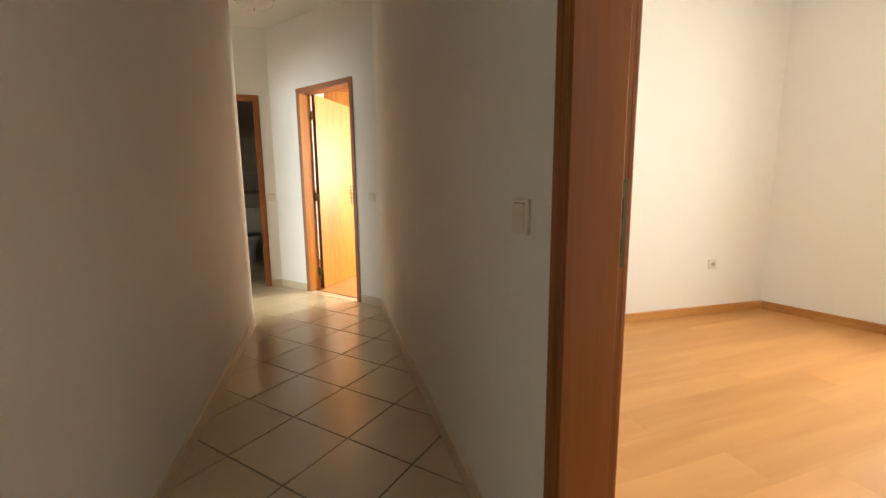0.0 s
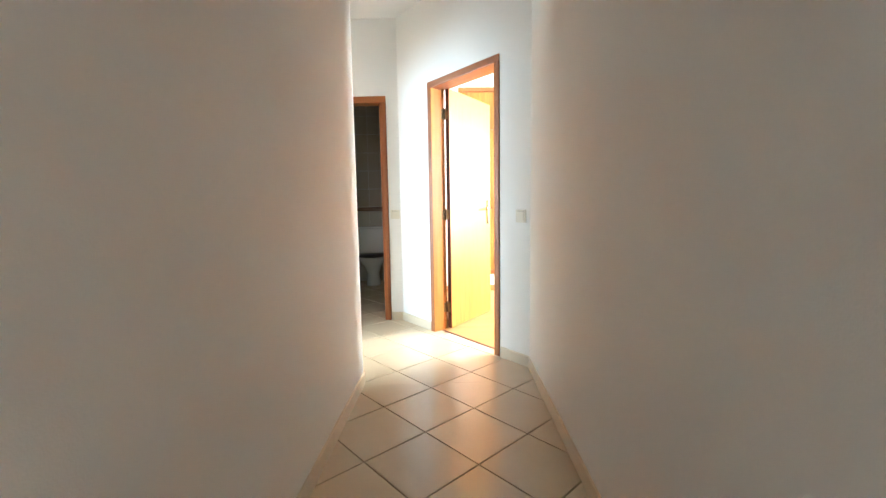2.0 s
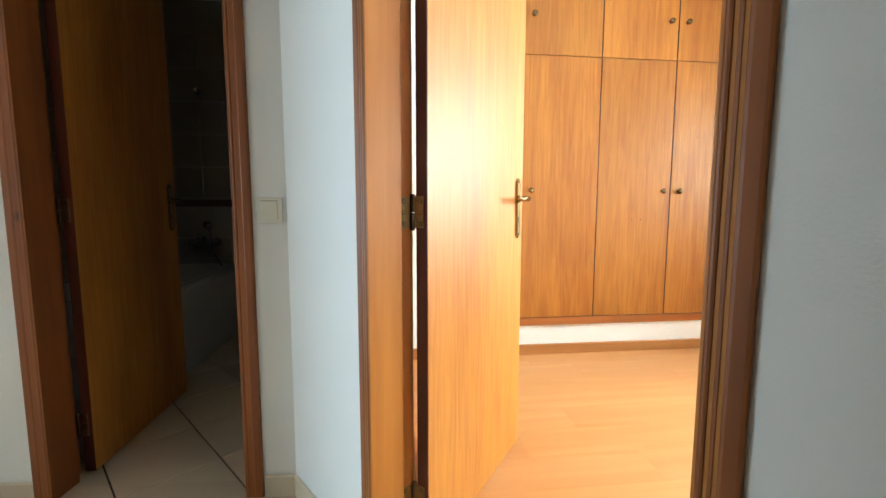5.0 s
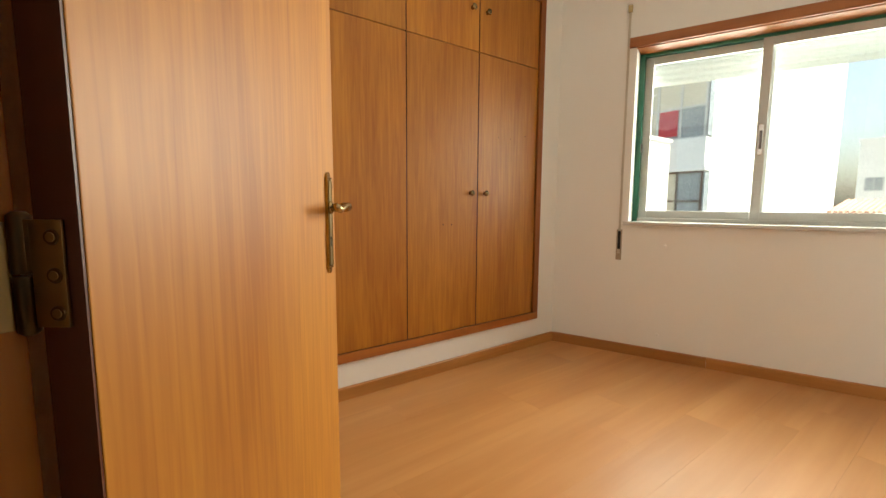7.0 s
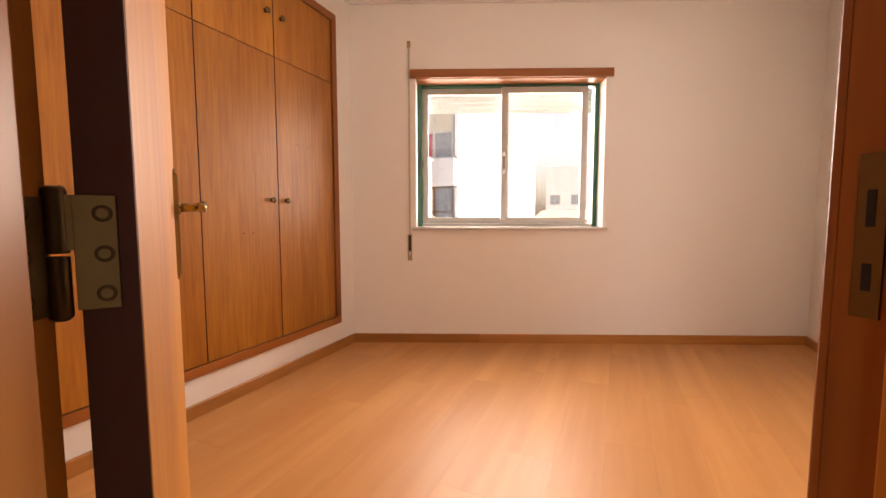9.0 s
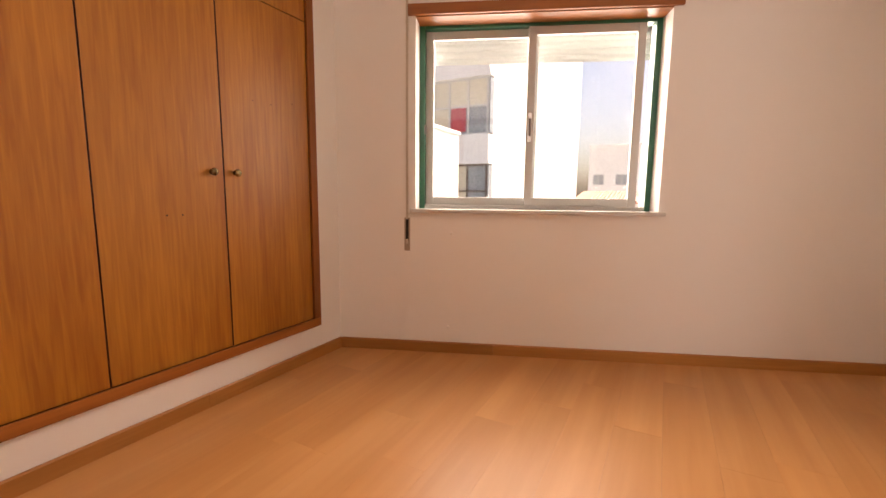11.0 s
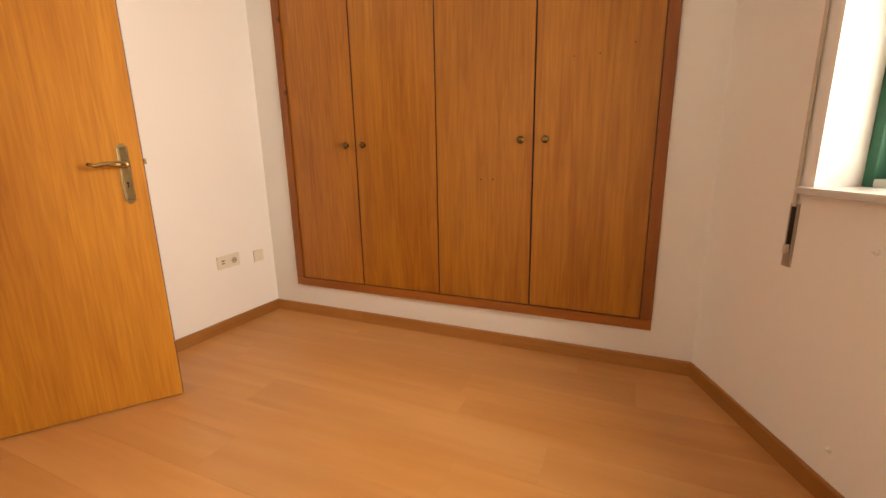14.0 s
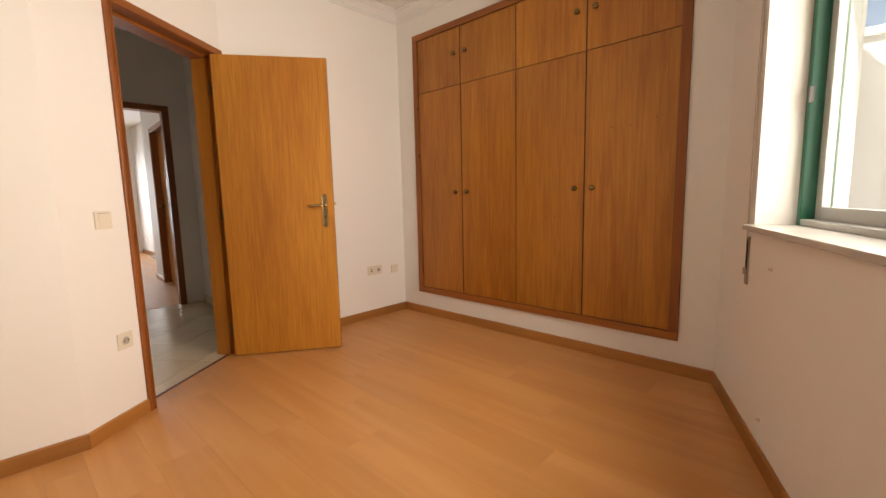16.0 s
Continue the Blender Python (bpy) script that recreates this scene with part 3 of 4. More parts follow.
# ---------------------------------------------------------------- wardrobe
def wardrobe():
    m = at_wall(C1, C2)
    w = thing("wardrobe", m, "built-in wardrobe with eight honey-coloured veneer doors in a raised frame", "wardrobe")
    x0, x1, z0, z1 = 0.187, 2.347, 0.204, 2.452
    fw = 0.05
    part("frame_stile", box(x0, x0 + fw, 0.001, 0.016, z0 + fw, z1 - fw, 0.003), FRAME, w)
    part("frame_stile", box(x1 - fw, x1, 0.001, 0.016, z0 + fw, z1 - fw, 0.003), FRAME, w)
    part("frame_rail", box(x0, x1, 0.001, 0.016, z0, z0 + fw - 0.0005, 0.003), FRAMEH, w)
    part("frame_rail", box(x0, x1, 0.001, 0.016, z1 - fw + 0.0005, z1, 0.003), FRAMEH, w)
    bx0, bx1, bz0, bz1 = x0 + 0.03, x1 - 0.03, z0 + 0.025, z1 - 0.025
    part("back_panel", box(bx0, bx1, -0.55, -0.53, bz0, bz1), EDGE, w)
    part("side_panel", box(bx0, bx0 + 0.018, -0.53, -0.002, bz0, bz1), EDGE, w)
    part("side_panel", box(bx1 - 0.018, bx1, -0.53, -0.002, bz0, bz1), EDGE, w)
    part("bottom_panel", box(bx0 + 0.018, bx1 - 0.018, -0.53, -0.022, bz0, bz0 + 0.018), EDGE, w)
    part("top_panel", box(bx0 + 0.018, bx1 - 0.018, -0.53, -0.022, bz1 - 0.018, bz1), EDGE, w)
    part("shelf", box(bx0 + 0.018, bx1 - 0.018, -0.53, -0.022, 1.955, 1.973), EDGE, w)
    edges = [x0 + fw, 2.117 - 1.342, 2.117 - 0.82, 2.117 - 0.30, x1 - fw]
    gaps = (0.0035, 0.0042, 0.0036, 0.0042, 0.0035)
    for i in range(4):
        a, b = edges[i] + gaps[i], edges[i + 1] - gaps[i + 1]
        knob_x = b - 0.055 if i in (0, 2) else a + 0.055
        for za, zb, kz in ((z0 + fw + 0.003, 1.9605, 1.108), (1.9655, z1 - fw - 0.003, 2.205)):
            d = part("door", box(a, b, -0.018, 0.002, za, zb, 0.0008), WARD, w)
            for e0, e1 in ((a - 0.0016, a + 0.0002), (b - 0.0002, b + 0.0016)):
                part("edge_band", box(e0, e1, -0.017, 0.0014, za + 0.0005, zb - 0.0005), EDGE, d, "dark stained door edge")
            part("knob", tube([(knob_x, 0.001, kz), (knob_x, 0.006, kz), (knob_x, 0.012, kz), (knob_x, 0.018, kz), (knob_x, 0.024, kz), (knob_x, 0.030, kz), (knob_x, 0.032, kz)],
                              [0.013, 0.011, 0.008, 0.015, 0.0185, 0.0145, 0.005], 18), KNOB, d, "round aged brass knob", smooth=True)
            if i == 1 and za < 1:
                for hx in (a + 0.20, a + 0.265):
                    part("screw_hole", tube([(hx, 0.0015, 0.915), (hx, 0.0032, 0.915)], 0.004, 8), HOLE_SHADE, d)
            if i == 0 and za < 1:
                for hx, hz in ((a + 0.11, 1.50), (a + 0.25, 1.47), (a + 0.36, 1.47)):
                    part("screw_hole", tube([(hx, 0.0015, hz), (hx, 0.0032, hz)], 0.003, 8), HOLE_SHADE, d)
    return w


wardrobe()


# ---------------------------------------------------------------- bedroom window
def sash(parent, x0, x1, y, z0, z1, st=0.05):
    s = part("sash", box(x0, x0 + st, y - 0.013, y + 0.013, z0, z1, 0.003), ALU, parent, "white aluminium sliding sash")
    part("sash_stile", box(x1 - st, x1, y - 0.013, y + 0.013, z0, z1, 0.003), ALU, s)
    part("sash_rail", box(x0 + st, x1 - st, y - 0.012, y + 0.012, z0, z0 + st, 0.003), ALU, s)
    part("sash_rail", box(x0 + st, x1 - st, y - 0.012, y + 0.012, z1 - st, z1, 0.003), ALU, s)
    g = part("pane", box(x0 + st - 0.005, x1 - st + 0.005, y - 0.002, y + 0.002, z0 + st - 0.005, z1 - st + 0.005), GLASS, s, "clear window pane")
    g.visible_shadow = False
    return s


def bedroom_window():
    m = at_wall(S1, C1)
    w = thing("window_1", m, "sliding two-sash white aluminium window in a green frame above a marble sill", "window", kind="structure")
    x0, x1, z0, z1 = W0, W1, WZ0, WZ1
    ya, yb = -0.22, -0.14
    t = 0.035
    part("window_frame", box(x0, x0 + t, ya, yb, z0, z1, 0.003), GREEN, w, "dark green lacquered frame")
    part("window_frame", box(x1 - t, x1, ya, yb, z0, z1, 0.003), GREEN, w, "dark green lacquered frame")
    part("window_frame", box(x0 + t, x1 - t, ya, yb, z1 - t, z1, 0.003), GREEN, w, "dark green lacquered frame")
    part("track", box(x0 + t, x1 - t, ya, yb, z0, z0 + 0.025, 0.003), ALU, w)
    mid = (x0 + x1) / 2
    sa = sash(w, mid - 0.02, x1 - t, -0.198, z0 + 0.025, z1 - t)
    sb = sash(w, x0 + t + 0.05, mid + 0.05, -0.160, z0 + 0.025, z1 - t)
    part("pull", box(mid + 0.014, mid + 0.038, -0.148, -0.1445, 1.35, 1.53, 0.003), STEEL, sb, "recessed sash pull")
    # No hollow here: the finger recess's shade is a dark strip.
    part("pull_shade", box(mid + 0.019, mid + 0.033, -0.1446, -0.1438, 1.385, 1.495, 0.0003), PULLDARK, sb, "flat dark strip drawn as the shade in the finger recess")
    part("lining_board", box(x0 - 0.001, x1 + 0.001, -0.14, 0.002, z1 - 0.018, z1 + 0.001, 0.002), FRAMEH, w, "varnished wooden lintel lining")
    part("lintel_board", box(x0 - 0.05, x1 + 0.045, 0.001, 0.022, z1 - 0.012, z1 + 0.05, 0.003), FRAMEH, w, "varnished wooden board over the window")
    part("sill", box(x0 - 0.03, x1 + 0.03, -0.14, 0.035, z0 - 0.022, z0 + 0.001, 0.004), MARBLE, w, "grey-white marble sill")
    # outer roller shutter, nearly up, and its guides
    zs = z1 - 0.005
    for k in range(5):
        sl = profile_run([(-0.270, zs - 0.043 * (k + 1) + 0.004), (-0.260, zs - 0.043 * (k + 1) + 0.002), (-0.256, zs - 0.043 * k - 0.022), (-0.260, zs - 0.043 * k), (-0.270, zs - 0.043 * k - 0.002)], x0 + 0.012, x1 - 0.012)
        part("shutter_slat", sl, SHUTTER, w, "pale shutter slat")
        # Slots are solid strips on the slat, with their inner shade as colour.
        holes = bmesh.new()
        for h in range(34):
            hx = x0 + 0.05 + h * (x1 - x0 - 0.10) / 33
            add_box(holes, hx - 0.006, hx + 0.006, -0.2605, -0.2588, zs - 0.043 * k - 0.006, zs - 0.043 * k - 0.0035)
        part("slot_row", holes, HOLE_SHADE, w, "row of ventilation slots drawn as near-black shade strips")
    for gx in (x0, x1 - 0.022):
        part("shutter_guide", box(gx, gx + 0.022, -0.28, -0.245, z0, z1, 0.002), ALU, w, "pale shutter guide")
    part("catch", box(x1 - t - 0.012, x1 - t + 0.004, -0.150, -0.132, 1.40, 1.46, 0.004), PULLDARK, w, "small dark sash catch")
    part("outer_sill", box(x0 - 0.02, x1 + 0.02, -0.35, -0.222, z0 - 0.03, z0 - 0.002, 0.004), MARBLE, w)
    # shutter strap
    s = thing("shutter_strap", m, "beige roller-shutter strap with a metal winder box on the wall", "shutter strap")
    sx = x1 + 0.052
    part("strap", box(sx - 0.007, sx + 0.007, 0.008, 0.010, 0.86, 2.30), STRAP, s, "beige woven strap")
    part("guide", box(sx - 0.013, sx + 0.013, 0.0005, 0.016, 2.29, 2.335, 0.003), BRASS, s)
    part("winder_box", box(sx - 0.018, sx + 0.018, 0.0005, 0.006, 0.66, 0.87, 0.002), BRONZE, s, "bronze-coloured winder plate")
    part("winder_slot", box(sx - 0.009, sx + 0.009, 0.006, 0.0075, 0.72, 0.86), HOLE_SHADE, s)
    part("strap_end", box(sx - 0.008, sx + 0.008, 0.006, 0.018, 0.705, 0.735, 0.003), STRAP, s)


bedroom_window()


# ---------------------------------------------------------------- baseboards and mouldings
def baseboard(name, p, q, h=0.07, d=0.013, mat=None, label="oak-coloured wooden baseboard", inset0=0.0, inset1=0.0, joint=2.4):
    L = (Vector(q) - Vector(p)).length
    x = inset0
    b = thing(name, at_wall(p, q), label, "baseboard", kind="structure")
    k = 0
    while x < L - inset1 - 1e-4:
        e = min(x + joint, L - inset1)
        part("board", profile_run([(0.0008, 0), (d, 0), (d, h - 0.006), (d - 0.005, h), (0.0008, h)], x + 0.0004, e - 0.0004), mat or BASEB, b)
        x = e
        k += 1


baseboard("baseboard_window", S1, C1, joint=WIN_L - 1.01, inset1=0.013)
baseboard("baseboard_wardrobe", C1, C2, joint=0.92, inset1=0.013)
baseboard("baseboard_sockets", C2, A0, inset1=0.02)
baseboard("baseboard_door", diag(3.263, 2.315), BEND, inset1=-0.004)
baseboard("baseboard_bend", BEND, S0, inset0=-0.004, inset1=0.013)
baseboard("baseboard_south", S0, S1, inset1=0.013)
baseboard("baseboard_side_north", N0, N1, mat=BASEL)
baseboard("baseboard_side_east", K0, N0, inset1=0.013, mat=BASEL)
for nm, p, q in (("corridor_left", L0, L1), ("hall_south", H1, L0), ("hall_corner_end", E0, (E0[0] - 0.104, E0[1] + 0.0068)),
                 ("hall_end", (E0[0] - 0.858, E0[1] + 0.0563), E1), ("corridor_back", L1, R0)):
    baseboard("skirting_" + nm, p, q, 0.075, 0.009, SKIRT, "cream ceramic skirting tiles", joint=0.333)
yj = 0.683 + 0.061
baseboard("skirting_corridor_right", (R0[0] + d_r.x * right_s(yj), yj), R1, 0.075, 0.009, SKIRT, "cream ceramic skirting tiles", joint=0.333)
baseboard("skirting_door_right", R1, diag(3.262, 2.147), 0.075, 0.009, SKIRT, "cream ceramic skirting tiles", joint=0.333)
baseboard("skirting_door_left", diag(4.084, 2.147), E0, 0.075, 0.009, SKIRT, "cream ceramic skirting tiles", joint=0.333)

COVE = [(0.0005, -0.09), (0.012, -0.09), (0.015, -0.078), (0.022, -0.074), (0.030, -0.055), (0.048, -0.034), (0.068, -0.024), (0.072, -0.014), (0.085, -0.012), (0.085, -0.0005), (0.0005, -0.0005)]


def cornice(name, p, q):
    L = (Vector(q) - Vector(p)).length
    solid(name, profile_run(COVE, -0.0, L), CEIL, "white moulded plaster cornice", "cornice", "structure", at_wall(p, q, z=TOP))


for nm, p, q in (("window", S1, C1), ("wardrobe", C1, C2), ("sockets", C2, A0), ("door", A0, BEND), ("bend", BEND, S0), ("south", S0, S1)):
    cornice("cornice_" + nm, p, q)
# ---------------------------------------------------------------- switches and sockets
def plate_at(name, m, label, category, w=0.082, h=0.082):
    t = thing(name, m, label, category)
    part("plate", box(-w / 2, w / 2, 0.0005, 0.009, -h / 2, h / 2, 0.003), PLASTIC, t)
    return t


def light_switch(m, label="ivory plastic rocker light switch on the wall"):
    t = plate_at("light_switch", m, label, "light switch")
    part("rocker", box(-0.026, 0.026, 0.006, 0.0125, -0.030, 0.030, 0.002), PLASTIC, t)
    part("gap", box(-0.027, 0.027, 0.0088, 0.0095, 0.030, 0.0315), HOLE_SHADE, t)
    return t


def socket_face(t, x):
    part("well_rim", tube([(x, 0.008, 0), (x, 0.011, 0), (x, 0.0115, 0)], [0.023, 0.022, 0.020], 24), PLASTIC, t)
    # The well is a flat disc; its depth is only a darker colour.
    part("well", tube([(x, 0.0113, 0), (x, 0.0122, 0)], [0.0185, 0.0185], 24), SOCKET_SHADE, t, "flat disc coloured darker for the shade in the socket well")
    for dx in (-0.0095, 0.0095):
        part("pin_hole", tube([(x + dx, 0.012, 0), (x + dx, 0.0128, 0)], 0.003, 8), HOLE_SHADE, t)


def power_socket(m, label="ivory plastic wall socket", double=False):
    t = plate_at("power_socket", m, label, "socket", 0.155 if double else 0.08, 0.08)
    if double:
        socket_face(t, -0.036)
        for dz in (-0.006, 0.010):
            part("jack", box(0.030, 0.050, 0.0088, 0.0102, dz - 0.004, dz + 0.002), HOLE_SHADE, t)
    else:
        socket_face(t, 0.0)
    return t


# Ivory plastic darkened to paint the shade inside a socket's well.
SOCKET_SHADE = material("socket_well_shade", (0.42, 0.39, 0.33), 0.5)
light_switch(at_wall(R0, R1, 0, right_s(0.89), 1.008))
light_switch(at_wall(R1, E0, 0, 0.075, 0.987))
light_switch(at_wall(E0, E1, 0, 0.052, 0.988))
light_switch(at_wall(D0, BEND, 0, DX + 4.037 - 3.121, 1.0))
power_socket(at_wall(D0, BEND, 0, DX + 4.037 - 3.158, 0.415))
power_socket(at_wall(C2, A0, 0, 6.19 - 5.835, 0.43), "ivory double wall socket above the baseboard", True)
t = plate_at("blank_plate", at_wall(C2, A0, 0, 6.19 - 6.06, 0.415), "ivory plastic blanking plate on the wall", "wall plate", 0.075, 0.075)
part("screw_cap", tube([(0, 0.008, 0), (0, 0.0105, 0)], 0.006, 12), PLASTIC, t)
power_socket(at_wall(N0, N1, 0, 0.563, 0.424))
light_switch(at_wall(E0, E1, 0, 1.20, 1.02))


def wall_plug(m):
    t = thing("wall_plug", m, "small white plastic plug stuck in the painted wall", "wall plug", "wall plugs")
    part("cap", tube([(0, 0.0003, 0), (0, 0.003, 0), (0, 0.006, 0)], [0.010, 0.009, 0.004], 12), CEIL, t, smooth=True)
    part("stem", tube([(0, 0.005, 0), (0, 0.012, 0)], [0.003, 0.0025], 8), PLASTIC, t)
    return t


for d, z in ((0.735, 0.774), (0.72, 0.168)):
    wall_plug(at_wall(S1, C1, 0, window_s(d), z))


# ---------------------------------------------------------------- hall ceiling lamp
def ceiling_lamp():
    t = thing("ceiling_lamp", pose(-0.918, 4.16, TOP), "round white opal glass ceiling lamp on a metal base", "ceiling lamp")
    part("base", tube([(0, 0, 0), (0, 0, -0.02), (0, 0, -0.03)], [0.12, 0.12, 0.11], 32), ALU, t)
    ring = [(0.165 * math.cos(a), -0.10 * math.sin(a)) for a in (0.0, 0.25, 0.5, 0.75, 1.0, 1.25, 1.45)]
    part("shade", tube([(0, 0, -0.018 + z * 0.85) for r, z in ring], [r for r, z in ring], 32), OPAL, t, "opal glass bowl", smooth=True)
    part("finial", tube([(0, 0, -0.098), (0, 0, -0.108), (0, 0, -0.116)], [0.010, 0.009, 0.003], 12), BRASS, t)


OPAL = material("opal_glass", (0.72, 0.74, 0.72), 0.2, noise_scale=8, vary=0.05, coat=0.4)
ceiling_lamp()

# ---------------------------------------------------------------- bathroom
CERAMIC = material("white_ceramic", (0.72, 0.72, 0.70), 0.15, noise_scale=4, vary=0.02, coat=0.4)
BTILE = material("bath_wall_tile", (0.42, 0.38, 0.31), 0.25, noise_scale=6, vary=0.08, rand=0.05)
BTILE_UP = material("bath_wall_tile_upper", (0.34, 0.29, 0.22), 0.25, noise_scale=6, vary=0.08, rand=0.05)
BORDER = material("border_tile", (0.16, 0.10, 0.06), 0.25, noise_scale=25, vary=0.4)
SEAT = material("toilet_seat", (0.06, 0.05, 0.045), 0.3, noise_scale=8, vary=0.1)


def bath_cladding(name, p, q):
    L = (Vector(q) - Vector(p)).length
    c = thing(name, at_wall(p, q), "beige ceramic wall tiles with a dark border strip", "wall tiles", kind="structure")
    w, h = 0.20, 0.25
    rows = [(k * h, (k + 1) * h, BTILE) for k in range(4)] + [(1.06 + k * h, 1.06 + (k + 1) * h, BTILE_UP) for k in range(6)]
    me = {}
    for z0, z1, mt in rows:
        x = 0.0
        while x < L - 0.01:
            e = min(x + w, L)
            key = (round(e - x, 3), mt.name)
            if key not in me:
                me[key] = mesh_of("tile", box(0.001, e - x - 0.001, 0.0005, 0.007, 0.001, h - 0.001, 0.0015), mt)
            ob = new("tile", me[key])
            ob.parent = c
            ob.matrix_basis = Matrix.Translation((x, 0, z0))
            x = e
    part("border", profile_run([(0.0005, 1.0), (0.010, 1.0), (0.016, 1.012), (0.016, 1.045), (0.010, 1.058), (0.0005, 1.058)], 0, L), BORDER, c, "dark moulded border tiles")


bath_cladding("bath_tiles_north", (-0.63, 7.05), (-2.5, 7.05))
bath_cladding("bath_tiles_west", (-2.5, 7.04), (-2.5, 5.2))


def lathe_oval(rows, seg=28):
    """Closed body from rows of (z, cx, cy, rx, ry)."""
    bm = bmesh.new()
    rings = [[bm.verts.new((cx + rx * math.cos(2 * math.pi * k / seg), cy + ry * math.sin(2 * math.pi * k / seg), z)) for k in range(seg)] for z, cx, cy, rx, ry in rows]
    for a, b in zip(rings, rings[1:]):
        for k in range(seg):
            bm.faces.new((a[k], a[(k + 1) % seg], b[(k + 1) % seg], b[k]))
    bm.faces.new(rings[0][::-1])
    bm.faces.new(rings[-1])
    bmesh.ops.recalc_face_normals(bm, faces=bm.faces[:])
    return bm


def toilet(x, y):
    t = thing("toilet", pose(x, y, 0, 0, 0, 180), "white ceramic toilet with cistern and dark lowered seat", "toilet")
    part("bowl", lathe_oval([(0, 0, 0.25, 0.10, 0.15), (0.02, 0, 0.25, 0.095, 0.145), (0.16, 0, 0.26, 0.08, 0.13), (0.27, 0, 0.30, 0.12, 0.19), (0.35, 0, 0.33, 0.17, 0.235), (0.39, 0, 0.33, 0.18, 0.245), (0.40, 0, 0.33, 0.175, 0.24)]), CERAMIC, t, smooth=True)
    part("seat", lathe_oval([(0.402, 0, 0.335, 0.18, 0.24), (0.412, 0, 0.335, 0.185, 0.245), (0.425, 0, 0.335, 0.18, 0.24)]), SEAT, t, "dark lowered seat", smooth=True)
    part("cistern", box(-0.19, 0.19, 0.012, 0.17, 0.41, 0.76, 0.018), CERAMIC, t)
    part("cistern_lid", box(-0.195, 0.195, 0.010, 0.178, 0.7605, 0.79, 0.008), CERAMIC, t)
    part("flush_button", tube([(0, 0.09, 0.789), (0, 0.09, 0.797)], 0.02, 16), STEEL, t)


toilet(-1.37, 7.04)


def bidet(x, y):
    t = thing("bidet", pose(x, y, 0, 0, 0, 180), "white ceramic bidet beside the toilet", "bidet")
    part("bowl", lathe_oval([(0, 0, 0.25, 0.10, 0.14), (0.18, 0, 0.26, 0.09, 0.13), (0.30, 0, 0.29, 0.16, 0.22), (0.38, 0, 0.30, 0.175, 0.26), (0.39, 0, 0.30, 0.165, 0.25), (0.375, 0, 0.30, 0.14, 0.21), (0.30, 0, 0.30, 0.08, 0.12)]), CERAMIC, t, smooth=True)
    part("tap", tube([(0, 0.09, 0.385), (0, 0.09, 0.44), (0, 0.12, 0.46), (0, 0.18, 0.455)], [0.014, 0.012, 0.011, 0.010]), STEEL, t, smooth=True)


bidet(-1.0, 7.04)


def bathtub():
    x0, x1, y0, y1, h = -2.48, -1.76, 5.62, 7.03, 0.55
    t = thing("bathtub", pose(0, 0, 0), "white built-in bathtub with a tiled-in front", "bathtub")
    bm = bmesh.new()
    w = 0.055
    loops = [(x0, x1, y0, y1, 0.50), (x0, x1, y0, y1, h), (x0 + w, x1 - w, y0 + w, y1 - w, h), (x0 + w + 0.05, x1 - w - 0.05, y0 + w + 0.10, y1 - w - 0.06, 0.16)]
    rings = [[bm.verts.new(c) for c in ((a, c_, z), (b, c_, z), (b, d, z), (a, d, z))] for a, b, c_, d, z in loops]
    for a, b in zip(rings, rings[1:]):
        for k in range(4):
            bm.faces.new((a[k], a[(k + 1) % 4], b[(k + 1) % 4], b[k]))
    bm.faces.new(rings[-1])
    bmesh.ops.recalc_face_normals(bm, faces=bm.faces[:])
    bmesh.ops.bevel(bm, geom=bm.edges[:], offset=0.016, segments=3, affect='EDGES', clamp_overlap=True)
    part("tub", bm, CERAMIC, t, smooth=True)
    part("front", box(x1 - 0.03, x1 - 0.012, y0 + 0.012, y1, 0, 0.51, 0.003), CERAMIC, t, "white front panel")
    part("front", box(x0, x1 - 0.031, y0 + 0.012, y0 + 0.03, 0, 0.51, 0.003), CERAMIC, t, "white front panel")
    m = thing("bath_mixer", pose(-2.02, 7.043, 0.72), "chrome bath mixer with hand shower on the tiled wall", "bath mixer")
    part("body", tube([(-0.11, -0.05, 0), (-0.08, -0.055, 0), (0.08, -0.055, 0), (0.11, -0.05, 0)], [0.022, 0.026, 0.026, 0.022]), STEEL, m, smooth=True)
    for dx in (-0.075, 0.075):
        part("inlet", tube([(dx, -0.001, 0), (dx, -0.012, 0), (dx, -0.05, 0)], [0.032, 0.018, 0.016]), STEEL, m, smooth=True)
    part("spout", tube([(0, -0.05, 0), (0, -0.12, -0.01), (0, -0.17, -0.035)], [0.018, 0.016, 0.014]), STEEL, m, smooth=True)
    part("lever", tube([(0, -0.055, 0.02), (0, -0.07, 0.05), (0, -0.14, 0.07)], [0.018, 0.012, 0.008]), STEEL, m, smooth=True)
    part("hose", tube([(0.03 + 0.10 * math.sin(k / 11 * math.pi), -0.07, -0.02 - 0.17 * math.sin(k / 11 * math.pi)) for k in range(12)], 0.006, 8), STEEL, m, smooth=True)
    part("hand_shower", tube([(0.05, -0.08, -0.05), (0.055, -0.085, 0.08), (0.06, -0.10, 0.13), (0.06, -0.13, 0.135)], [0.010, 0.011, 0.014, 0.035]), STEEL, m, smooth=True)
    hk = thing("shower_holder", pose(-2.03, 7.043, 1.88), "small chrome shower holder on the tiled wall", "shower holder")
    part("rose", tube([(0, -0.001, 0), (0, -0.01, 0)], 0.026, 18), STEEL, hk)
    part("hook", tube([(0, -0.008, 0), (0, -0.045, 0.004), (0, -0.06, 0.02)], [0.011, 0.011, 0.016]), STEEL, hk, smooth=True)


bathtub()


